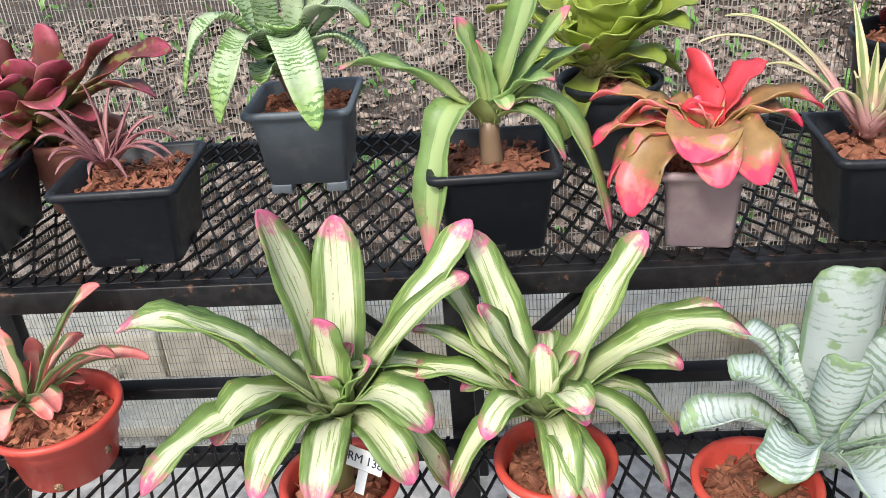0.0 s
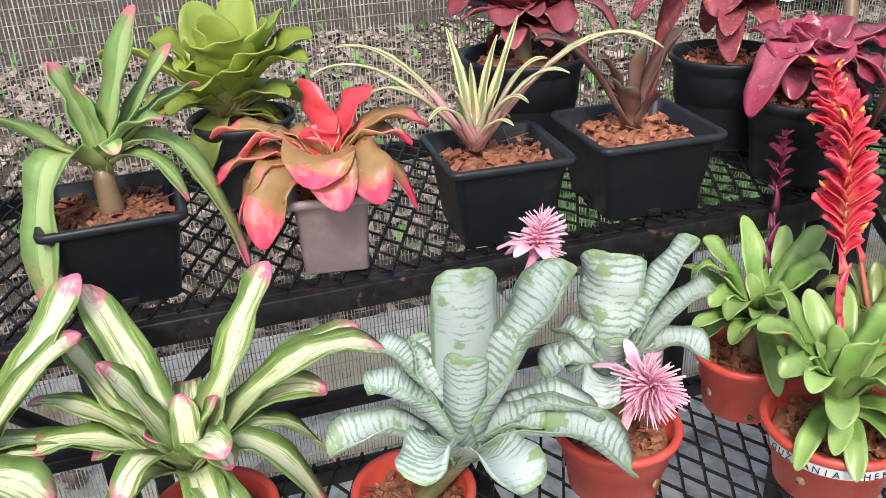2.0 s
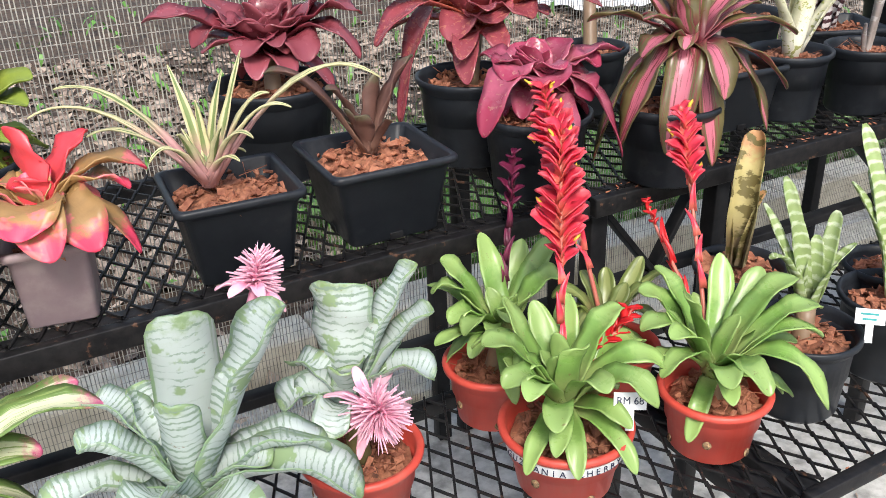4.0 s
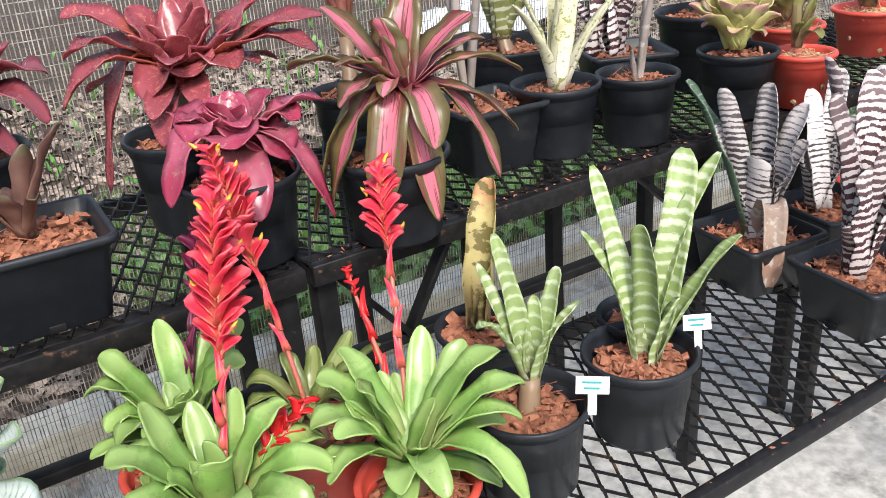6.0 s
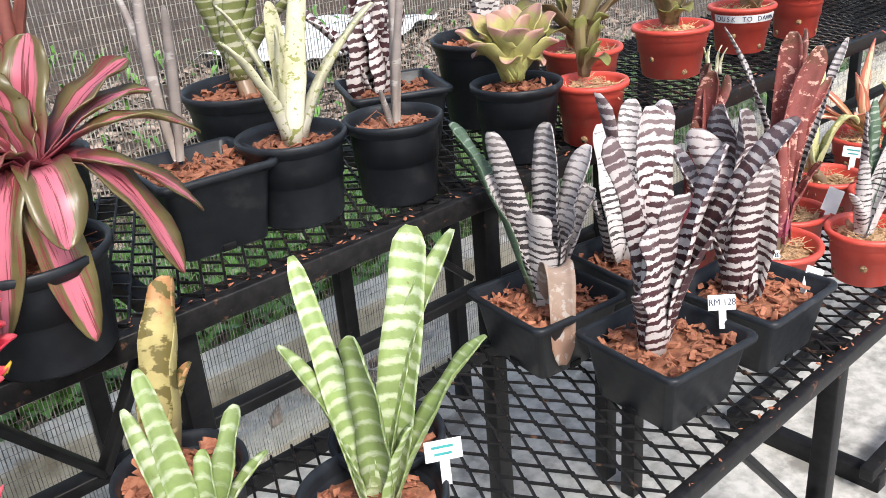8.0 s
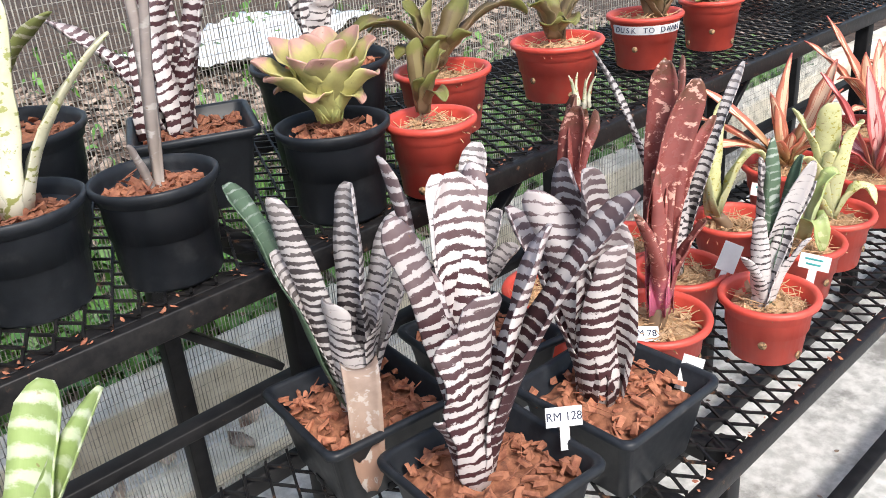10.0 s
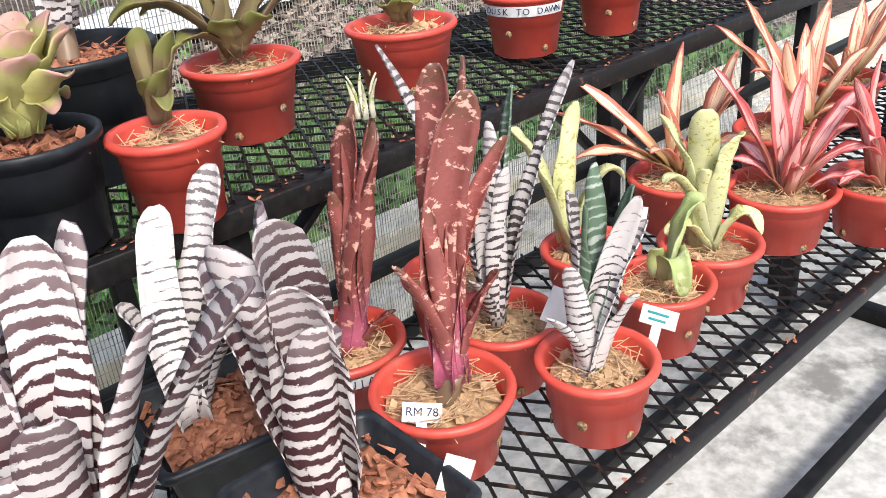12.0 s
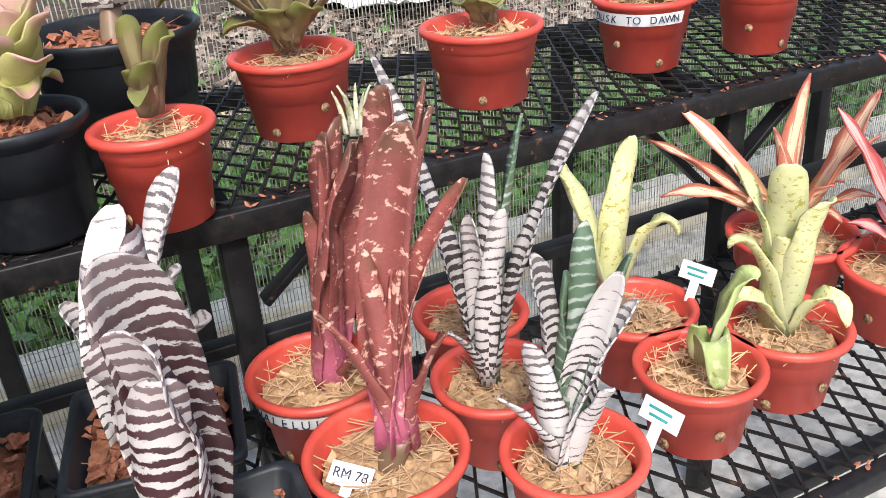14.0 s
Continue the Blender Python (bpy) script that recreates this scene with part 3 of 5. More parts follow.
def leaf_mesh(origin, tip, arch, width, profile, channel, seed, rings=13, face=None):
    """A thick channelled blade along an arching line, with leaf coordinates."""
    rng = random.Random(seed)
    a, b = Vector(origin), Vector(origin) + Vector(tip)
    flat = Vector((tip[0], tip[1], 0))
    steep = flat.length / max(0.001, Vector(tip).length)
    radial = flat.normalized() if steep > 0.28 else (flat + Vector((-0.25, -0.6, 0)) * Vector(tip).length * 0.5).normalized()
    if face is not None and steep <= 0.45:
        radial = face
    side = Vector((-radial.y, radial.x, 0))
    mid = a + Vector((tip[0] * 0.58, tip[1] * 0.58, tip[2] * 0.5 + arch * 1.55))
    if arch < 0.02:
        mid -= radial * 0.012
    if profile == "tube" and arch < 0.045 and tip[2] > 0.05:
        mid = a + Vector((tip[0] * 0.2, tip[1] * 0.2, tip[2] * 0.56))
    first, full, turn, point = PROFILE[profile]
    length = Vector(tip).length + arch * 1.1
    skew, wave, phase = rng.uniform(-0.35, 0.35), rng.uniform(0.04, 0.11), rng.uniform(0, 6)
    bend_side = side * rng.uniform(-0.045, 0.045) * length
    verts, faces, uvs, reals = [], [], [], []
    across = (-1.0, -0.6, -0.2, 0.2, 0.6, 1.0)
    thick = 0.0011
    for j in range(rings):
        v = 1 - (1 - j / (rings - 1)) ** 1.55
        v = min(v, 0.9985)
        c = a * (1 - v) ** 2 + mid * 2 * v * (1 - v) + b * v * v + bend_side * 4 * v * (1 - v)
        t = ((mid - a) * (1 - v) + (b - mid) * v).normalized()
        s = (side + skew * v * side.cross(t)).normalized()
        n = t.cross(s).normalized()
        if n.z < 0 and steep > 0.28 and v < 0.5:
            n = -n
        if j and n.dot(last) < 0:
            n = -n
        last = n.copy()
        grow = first + (full - first) * min(1.0, v / 0.45)
        if profile == "lance":
            grow = first * (1 - v) ** 0.62
        elif profile == "tube":
            # widest low down, drawn in towards a rounded tip
            grow = (0.78 + 0.22 * min(1.0, v / 0.35)) * (1 - (0.16 if width > 0.044 else 0.42) * max(0.0, (v - 0.4) / 0.6))
            if v > turn:
                grow *= max(0.1, 1 - ((v - turn) / (1 - turn)) ** 2.2) ** point
        elif v > turn:
            q = (v - turn) / (1 - turn)
            grow *= max(0.06, (1 - q ** {"petal": 1.8, "blade": 1.6, "strap": 2.2, "broad": 2.2}[profile]) ** point)
        w = width * 0.5 * grow
        curl = channel * (1.0 - 0.35 * v) if profile != "tube" else channel * (1.75 - 0.75 * v)
        up, low = [], []
        for u in across:
            if channel > 0.3 and profile == "tube":
                ang = u * curl * 2.6
                r = w / max(0.35, math.sin(min(1.5, curl * 2.6)) if curl * 2.6 < 1.57 else 1.0)
                p = c + s * r * math.sin(ang) + n * r * (1 - math.cos(ang)) * 0.9
            else:
                p = c + s * w * u + n * w * 2 * curl * u * u
            p = p + n * w * wave * 2 * math.sin(phase + v * 17 + u * 2.0) * abs(u)
            up.append(p + n * thick)
            low.append(p - n * thick)
        for u, p in list(zip(across, up)) + list(zip(reversed(across), reversed(low))):
            verts.append(p)
            uvs.append((0.5 + u * 0.5, v))
            reals.append((u * w, v * length))
    m = 2 * len(across)
    for j in range(rings - 1):
        for i in range(m):
            faces.append((j * m + i, j * m + (i + 1) % m, (j + 1) * m + (i + 1) % m, (j + 1) * m + i))
    faces.append(tuple((rings - 1) * m + i for i in range(m)))
    faces.append(tuple(reversed(range(m))))
    me = bpy.data.meshes.new("leaf")
    me.from_pydata(verts, [], faces)
    one, two = me.uv_layers.new(name="leaf"), me.uv_layers.new(name="metres")
    for loop in me.loops:
        one.data[loop.index].uv = uvs[loop.vertex_index]
        two.data[loop.index].uv = reals[loop.vertex_index]
    for f in me.polygons:
        f.use_smooth = True
    return me


def blade(name, parent, origin, tip, arch, width, profile, channel, material, seed, rings=13, face=None):
    me = leaf_mesh(origin, tip, arch, width, profile, channel, seed, rings, face)
    me.materials.append(material)
    ob = new(name, me)
    ob.parent = parent
    return ob


def round_pot(kind, h, d):
    """Outer and inner wall of a tapered nursery pot, with a lip and moulded rings."""
    r, r0, lip = d / 2, d * 0.355, 0.005
    p = [(r0 - 0.006, 0.0), (r0, 0.004), (r0 + (r - 0.011 - r0) * 0.50, h * 0.52), (r0 + (r - 0.011 - r0) * 0.51 + 0.0016, h * 0.525), (r0 + (r - 0.011 - r0) * 0.53 + 0.0016, h * 0.535), (r0 + (r - 0.011 - r0) * 0.54, h * 0.54),
         (r0 + (r - 0.011 - r0) * 0.76, h * 0.745), (r0 + (r - 0.011 - r0) * 0.78 + 0.0025, h * 0.75), (r0 + (r - 0.011 - r0) * 0.9 + 0.0025, h * 0.87), (r - 0.0078, h - 0.012), (r - 0.001, h - 0.010), (r, h - 0.004), (r - 0.002, h), (r - 0.009, h), (r - 0.0125, h - 0.006),
         (r0 + (r - r0) * 0.55 - 0.004, h * 0.5)]
    if kind == "black":
        p = [(r0 + 0.002, 0.0), (r0 + 0.006, 0.006), (r - 0.012, h * 0.84), (r - 0.008, h * 0.85), (r - 0.005, h - 0.014), (r, h - 0.010), (r, h - 0.002), (r - 0.003, h), (r - 0.007, h - 0.002), (r - 0.010, h - 0.012), (r0 + (r - r0) * 0.5, h * 0.5)]
    return loft([circle(a, z) for a, z in p], True, True)


def square_pot(h, d, feet=False):
    s, b = d / 2, d * 0.36
    p = [(b - 0.004, 0.0), (b, 0.004), (s - 0.013, h * 0.84), (s - 0.010, h * 0.86), (s - 0.008, h - 0.012), (s - 0.001, h - 0.011), (s, h - 0.004), (s - 0.002, h), (s - 0.008, h), (s - 0.011, h - 0.004), (s - 0.02, h * 0.5)]
    z0 = 0.018 if feet else 0.0
    bm = loft([rounded_square(a, a * 0.16, max(z, z0)) for a, z in p], True, True)
    return bm


def mulch_mesh(square, r, seed, coir):
    rng = random.Random(seed)
    n = 26
    bm = bmesh.new()
    g = {}
    for j in range(n + 1):
        for i in range(n + 1):
            u, v = 2 * i / n - 1, 2 * j / n - 1
            if not square:
                q = max(abs(u), abs(v))
                l = math.hypot(u, v) or 1
                u, v = u * q / l, v * q / l
            z = 0.010 * noise.noise((u * 3.0 + seed, v * 3.0, seed)) + 0.006 * noise.noise((u * 9, v * 9 + seed, 1)) + 0.008 * (1 - u * u - v * v)
            g[i, j] = bm.verts.new((u * r, v * r, z))
    for j in range(n):
        for i in range(n):
            bm.faces.new((g[i, j], g[i + 1, j], g[i + 1, j + 1], g[i, j + 1]))
    return bm


def chip_mesh(square, r, seed, coir, big=False):
    """Loose chips and straws lying on the mulch."""
    rng = random.Random(seed)
    bm = bmesh.new()
    for _ in range(120 if not coir else 34):
        x, y = rng.uniform(-r, r), rng.uniform(-r, r)
        if not square and math.hypot(x, y) > r * 0.93:
            continue
        k = 2.2 if big else 1.0
        a, b, c = rng.uniform(0.003, 0.011) * k, rng.uniform(0.0015, 0.0055) * k, rng.uniform(0.001, 0.003)
        vs = box(bm, (-a, -b, -c), (a, b, c))
        for v in vs:
            v.co += Vector((rng.uniform(-1, 1), rng.uniform(-1, 1), rng.uniform(-1, 1))) * 0.0022
        bmesh.ops.transform(bm, verts=vs, matrix=pose(x, y, rng.uniform(0.004, 0.013), rng.uniform(-40, 40), rng.uniform(-40, 40), rng.uniform(0, 360)))
    for _ in range(110 if coir else 16):
        x, y = rng.uniform(-r, r), rng.uniform(-r, r)
        if math.hypot(x, y) > r * 0.95:
            continue
        l = rng.uniform(0.01, 0.032)
        vs = box(bm, (-l, -0.0005, -0.0005), (l, 0.0005, 0.0005))
        bmesh.ops.transform(bm, verts=vs, matrix=pose(x, y, rng.uniform(0.008, 0.018), 0, rng.uniform(-28, 28), rng.uniform(0, 360)))
    return bm


def letters(words, size, parent, m, ink):
    cu = bpy.data.curves.new("lettering", "FONT")
    cu.body, cu.size, cu.extrude, cu.align_x, cu.align_y = words, size, 0.0003, "CENTER", "CENTER"
    ob = bpy.data.objects.new("lettering", cu)
    scene.collection.objects.link(ob)
    me = bpy.data.meshes.new_from_object(ob.evaluated_get(bpy.context.evaluated_depsgraph_get()))
    bpy.data.objects.remove(ob)
    me.materials.clear()
    me.materials.append(ink)
    t = new("lettering", me)
    t.parent, t.matrix_local = parent, m
    return t


def price_tag(parent, words, x, y, z, turn):
    """A white T-shaped label stuck in the mulch, leaning back."""
    card = words == "none"
    if card:
        bm = rounded_box((-0.016, -0.0007, -0.004), (0.016, 0.0007, 0.044), 0.0004)
        box(bm, (-0.005, -0.0007, -0.02), (0.005, 0.0007, -0.0042))
    else:
        bm = rounded_box((-0.023, -0.0007, 0.014), (0.023, 0.0007, 0.038), 0.0004)
        box(bm, (-0.006, -0.0007, -0.014), (0.006, 0.0007, 0.0138))
    tag = part("price_tag", bm, TAG, parent, "white plastic price tag", smooth=False)
    lean = -58 if words == "RM 78" else -24
    tag.matrix_local = pose(x, y, z, lean, 24 if card else 6, -turn - 12)
    face = pose(0, -0.0012, 0.026, 90, 0, 0)
    if words == "bars":
        for i, (w, dz) in enumerate(((0.015, 0.004), (0.012, -0.004))):
            b = rounded_box((-w, -0.0015, 0.0245 + dz), (w * 0.8, -0.0009, 0.0275 + dz), 0.0002)
            part("lettering", b, INK_TEAL, tag)
    elif words != "none":
        letters(words, 0.0145, tag, face, INK)


def pot_band(parent, h, d, words, ink, turn):
    """A white paper strip round the front of the pot."""
    r = d / 2 - 0.0085
    n = 16
    bm = bmesh.new()
    rows = []
    for i in range(n + 1):
        a = radians(turn - 62 + 124 * i / n)
        rows.append([bm.verts.new((rr * math.cos(a), rr * math.sin(a), z)) for rr, z in ((r + 0.0, h * 0.70), (r + 0.004, h * 0.86), (r + 0.001, h * 0.86), (r - 0.004, h * 0.70))])
    for a, b in zip(rows, rows[1:]):
        for k in range(4):
            bm.faces.new((a[k], b[k], b[(k + 1) % 4], a[(k + 1) % 4]))
    strip = part("label_strip", bm, TAG, parent, "white paper label strip", smooth=False)
    step = 7.6 if len(words) > 12 else 9.2
    for i, ch in enumerate(words):
        if ch == " ":
            continue
        a = radians(turn + (i - (len(words) - 1) / 2) * step)
        m = Matrix.Translation(((r + 0.0035) * math.cos(a), (r + 0.0035) * math.sin(a), h * 0.78)) @ pose(0, 0, 0, 84, 0, math.degrees(a) + 90)
        letters(ch, 0.0135 if len(words) > 12 else 0.0165, strip, m, ink)


def spike(parent, origin, tip, head, size, kind, seed):
    """A flower stalk that carries two ranks of pointed bracts."""
    rng = random.Random(seed)
    a, b = Vector(origin), Vector(origin) + Vector(tip)
    line = (b - a)
    t = line.normalized()
    start = 1 - head / line.length
    stalk = new("flower_spike", None)
    stalk.parent = parent
    bm = bmesh.new()
    ringset = []
    x = t.orthogonal().normalized()
    y = t.cross(x)
    for j in range(8):
        v = j / 7 * 0.97
        c = a + line * v + x * 0.006 * math.sin(v * 5)
        r = 0.0042 * (1 - 0.45 * v)
        ringset.append([c + x * r * math.cos(k * math.tau / 8) + y * r * math.sin(k * math.tau / 8) for k in range(8)])
    bm.free()
    part("stalk", loft(ringset, True, True), STALK if kind != 1 else BRACT_PURPLE, stalk)
    mat = (BRACT_RED, BRACT_PURPLE, BRACT_SCARLET)[kind]
    count = int(head / 0.0056) if kind == 0 else max(10, int(head / 0.006))
    spin = rng.uniform(0, 3)
    for i in range(count):
        q = i / count
        v = start + (1 - start) * q * 0.98
        c = a + line * v + x * 0.006 * math.sin(v * 5)
        ang = spin + i * 2.3999
        out = x * math.cos(ang) + y * math.sin(ang)
        if kind == 0:
            flatx = Vector((0.8, -0.55, 0)).cross(t).cross(t).normalized()
            out = (flatx * (1 if i % 2 else -1) + (t.cross(flatx)) * rng.uniform(-1.2, 1.2)).normalized()
        taper = (0.65 + 0.5 * math.sin(math.pi * min(1, q * 1.05 + 0.12)))
        ln = size * taper * rng.uniform(0.75, 1.1)
        blade("bract", stalk, c, out * ln * 0.75 + t * ln * 0.72, 0.004, ln * (0.62 if kind == 0 else 0.45) * rng.uniform(0.8, 1.2), "petal", 0.3, mat, seed * 50 + i, 6)
        if kind == 0 and i % 3 == 2 and (q > 0.82 or i % 9 == 2):
            blade("floret", stalk, c + out * ln * 0.6 + t * ln * 0.5, out * 0.008 + t * 0.014, 0.0, 0.006, "petal", 0.3, FLOWER_YELLOW, seed * 50 + i + 900, 5)
    # bare lower bracts along the stalk
    for i in range(4):
        v = start * (0.45 + 0.14 * i)
        ang = spin + i * 2.4
        out = x * math.cos(ang) + y * math.sin(ang)
        blade("bract", stalk, a + line * v, out * 0.012 + t * 0.045, 0.002, 0.013, "lance", 0.3, mat, seed * 50 + i + 700, 6)


def flower_head(parent, origin, offset, size, seed):
    """A pink cone of narrow toothed bracts on a stalk."""
    rng = random.Random(seed)
    a, b = Vector(origin), Vector(origin) + Vector(offset)
    t = (b - a).normalized()
    x = t.orthogonal().normalized()
    y = t.cross(x)
    head = new("flower_head", None)
    head.parent = parent
    rings = []
    for j in range(6):
        c = a.lerp(b, j / 5)
        rings.append([c + x * 0.006 * math.cos(k * math.tau / 8) + y * 0.006 * math.sin(k * math.tau / 8) for k in range(8)])
    part("stalk", loft(rings, True, True), BRACT_PINK, head)
    for i in range(150):
        q = i / 150
        ang = i * 2.3999
        out = x * math.cos(ang) + y * math.sin(ang)
        el = q * 1.45 - 0.15
        d = out * math.cos(el) + t * math.sin(el)
        c = b + t * size * (q * 0.55 - 0.1)
        ln = size * rng.uniform(0.75, 1.15)
        blade("bract", head, c, d * ln, 0.002, rng.uniform(0.003, 0.006), "lance", 0.25, BRACT_PINK, seed * 300 + i, 5)
    for i in range(7):
        ang = i * 0.9 + 0.3
        out = x * math.cos(ang) + y * math.sin(ang)
        blade("outer_bract", head, b - t * size * 0.25, out * size * 1.35 - t * size * rng.uniform(0.1, 0.5), 0.012, 0.016, "petal", 0.2, BRACT_PINK, seed * 200 + i + 120, 8)


SERIAL = [0]
HOLE = surface("hole_fill", (0.06, 0.03, 0.018), (0.42, 0.27, 0.14), 260, 0.9, bump=0.5)
LEAF_WORDS = {1: ("", 1), 2: ("GUZMANIA CHERRY", 0), 3: ("HALELUJAH", 0), 4: ("DUSK TO DAWN", 0)}


def potted(style, pot, place, rot, h, d, foot, mulch, label, leaves, tag=None, band=0, coir=0, chips=0, spikes=(), flower=None, bloom=0):
    SERIAL[0] += 1
    seed = SERIAL[0]
    thing = new("potted_bromeliad" if leaves else "plant_pot")
    thing.matrix_world = pose(*place)
    tagged(thing, label, "potted plant" if leaves else "pot", "potted plants on the racks")
    squared = pot in ("square", "grey", "mauve")
    hue = {"square": "black"}.get(pot, pot)
    bm = square_pot(h, d, pot == "grey") if squared else round_pot(pot, h, d)
    body = part("pot", bm, PLASTIC[hue], thing)
    body.matrix_local = pose(0, 0, 0.0, 0, 0, rot)
    if pot == "grey":
        for sx in (-1, 1):
            for sy in (-1, 1):
                part("foot", rounded_box((sx * d * 0.26 - 0.018, sy * d * 0.26 - 0.018, 0), (sx * d * 0.26 + 0.018, sy * d * 0.26 + 0.018, 0.0175), 0.003), PLASTIC[hue], body)
    if not squared and pot in ("red", "orange"):
        for k in range(6):
            a = radians(k * 60 - 95 + seed * 17)
            for zf, rr in ((0.42, 0.0068),) if k % 2 else ((0.16, 0.0068), (0.93, 0.0034)):
                r = d * 0.355 + (d / 2 - d * 0.355) * (zf * 0.92) if zf < 0.9 else d / 2 - 0.0072
                hb = bmesh.new()
                vs = bmesh.ops.create_circle(hb, cap_ends=True, radius=rr, segments=10)["verts"]
                ext = bmesh.ops.extrude_face_region(hb, geom=hb.faces[:])
                bmesh.ops.translate(hb, vec=(0, 0, 0.0005), verts=[g for g in ext["geom"] if isinstance(g, bmesh.types.BMVert)])
                ho = part("drain_hole", hb, HOLE if zf < 0.9 else PLASTIC["black"], body)
                ho.matrix_local = Matrix.Translation((r * math.cos(a), r * math.sin(a), h * zf)) @ pose(0, 0, 0, 0, 84, math.degrees(a))
    if pot == "black" or pot == "square":
        for k in range(4):
            a = radians(k * 90 - 60 + seed * 11)
            if squared:
                a = radians(k * 90)
            r = d * 0.36
            nb = rounded_box((-0.004, -0.011, 0.002), (0.003, 0.011, 0.014), 0.001)
            no = part("drain_notch", nb, STEEL, body)
            no.matrix_local = Matrix.Translation((r * math.cos(a), r * math.sin(a), 0)) @ pose(0, 0, 0, 0, 0, math.degrees(a))
    rr = d / 2 - (0.019 if not squared else 0.021)
    base_mat, chip_mat = (COIR, COIR_CHIP) if coir else (HUSK, CHIP)
    mo = part("mulch", mulch_mesh(squared, rr, seed, coir), base_mat, thing)
    mo.matrix_local = pose(0, 0, h - 0.028, 0, 0, rot)
    co = part("loose_mulch", chip_mesh(squared, rr, seed + 400, coir, chips), chip_mat, thing, smooth=False)
    co.matrix_local = pose(0, 0, h - 0.026, 0, 0, rot)
    tagged(co, kind="stuff")
    if leaves:
        profile, channel = SHAPE[style]
        origin = Vector(foot)
        if foot[2] > h + 0.004:
            rings = []
            for j in range(5):
                z = h - 0.03 + (foot[2] - h + 0.035) * j / 4
                k = j / 4
                rings.append([(foot[0] * k + (0.017 - 0.003 * k) * math.cos(i * math.tau / 12), foot[1] * k + (0.017 - 0.003 * k) * math.sin(i * math.tau / 12), z) for i in range(12)])
            part("stem", loft(rings, True, True), LEAF["browngreen"] if style not in ("creamgreen", "silver") else LEAF["olive"], thing)
        for i, (x, y, z, arch, w) in enumerate(leaves):
            flat = Vector((x, y, 0))
            start = origin + (flat.normalized() * 0.008 if flat.length > 0.01 else Vector((0, 0, 0)))
            face = None
            if profile == "tube" and style not in ("dried", "stalk", "yellow", "lime"):
                face = flat.normalized() if flat.length > 0.35 * abs(z) else Vector((math.cos(i * 2.4 + seed), math.sin(i * 2.4 + seed), 0))
                start = origin + face * min(0.022, w * 0.42) - Vector((0, 0, 0.006))
            material = LEAF[style]
            w *= {"maroonspeck": 1.4, "maroon": 1.4, "purple": 1.3, "greenros": 1.25, "red": 1.3, "stripe": 1.35, "stalk": 0.65, "maroongreen": 1.2, "browngreen": 1.1, "zebra": 1.05, "zebradark": 1.12, "greenband": 1.0, "wine": 0.95, "pinkros": 1.25, "creamspot": 0.8, "green": 1.15}.get(style, 1.0)
            if style in ("purple", "stripe"):
                arch *= 0.75
            if style == "red" and z > 0.02 and arch < 0.035:
                material = LEAF["redheart"]
            if style == "zebra" and arch > 0.15:
                material = LEAF["dry"]
            if (seed, i) in ((21, 1), (21, 4), (21, 8), (20, 2), (14, 0)):
                material = LEAF["bluegreen"]
            ends = Vector((x, y, z)) - (start - origin)
            blade("leaf", thing, start, ends, arch, w, profile, channel, material, seed * 100 + i, 13, face)
        # short inner and outer blades that fill the rosette
        rng = random.Random(seed)
        reach = sorted(Vector(q[:3]).length for q in leaves)[len(leaves) // 2]
        wide = sum(q[4] for q in leaves) / len(leaves)
        extra = {"strap": 7, "broad": 5, "petal": 9, "lance": 5, "blade": 5}.get(profile, 0)
        if style in ("maroon", "maroonspeck", "purple", "greenros", "maroongreen"):
            extra = 28
        if style in ("limegreen", "brown", "browngreen"):
            extra = 2
        if style == "green":
            extra = 15
        for i in range(extra):
            a = rng.uniform(0, math.tau)
            inner = i < extra // 2
            full = extra > 12
            l = reach * (rng.uniform(0.4, 0.6) if inner else rng.uniform(0.45, 0.7)) * (1.4 if full else 1.0)
            e = radians(rng.uniform(42 if full else 58, 78) if inner else rng.uniform(-38 if full else 8, 38))
            blade("leaf", thing, origin, (l * math.cos(a) * math.cos(e), l * math.sin(a) * math.cos(e), l * math.sin(e)), 0.0 if inner else 0.03, wide * 0.85, profile, channel, LEAF[style], seed * 100 + 60 + i)
        for i, (x, y, z, head, size, kind) in enumerate(spikes):
            spike(thing, origin, (x, y, z), head, size, kind, seed * 7 + i)
        if flower:
            flower_head(thing, origin, flower[:3], flower[3], seed)
        if bloom:
            for i in range(6):
                blade("floret", thing, origin + Vector(leaves[0][:3]) * 0.93 + Vector((0.012 * math.cos(i) + 0.02, 0.012 * math.sin(i), 0)), (0.01 * math.cos(i), 0.01 * math.sin(i), 0.05), 0.0, 0.008, "lance", 0.2, LEAF["creamspot"], seed + i, 6)
    if tag:
        price_tag(thing, tag[0], tag[1], tag[2], h - 0.028 + tag[3] - (0.014 if tag[0] == "none" else 0.0), tag[4])
    if band:
        pot_band(body, h, d, LEAF_WORDS[band][0], INK, {2: -128, 3: -128, 4: -140}.get(band, -100))
    return thing


potted("pinkcream", "red", (-0.482, 0.984, 0.58), 0, 0.104, 0.196, (-0.040, 0.006, 0.096), "husk",
       "red plastic pot of pink and cream striped bromeliad",
       [(0.155, 0.009, 0.200, 0.050, 0.030), (-0.010, -0.001, 0.154, 0.020, 0.035), (0.194, 0.011, 0.075, 0.050, 0.025),
        (0.173, -0.040, 0.114, 0.050, 0.030), (0.008, -0.090, 0.019, 0.040, 0.035), (0.085, -0.065, 0.045, 0.040, 0.030),
        (-0.079, -0.005, 0.117, 0.050, 0.030), (0.090, 0.045, 0.097, 0.030, 0.030), (0.018, 0.031, 0.106, 0.000, 0.028),
        (-0.044, -0.043, 0.076, 0.040, 0.030)])

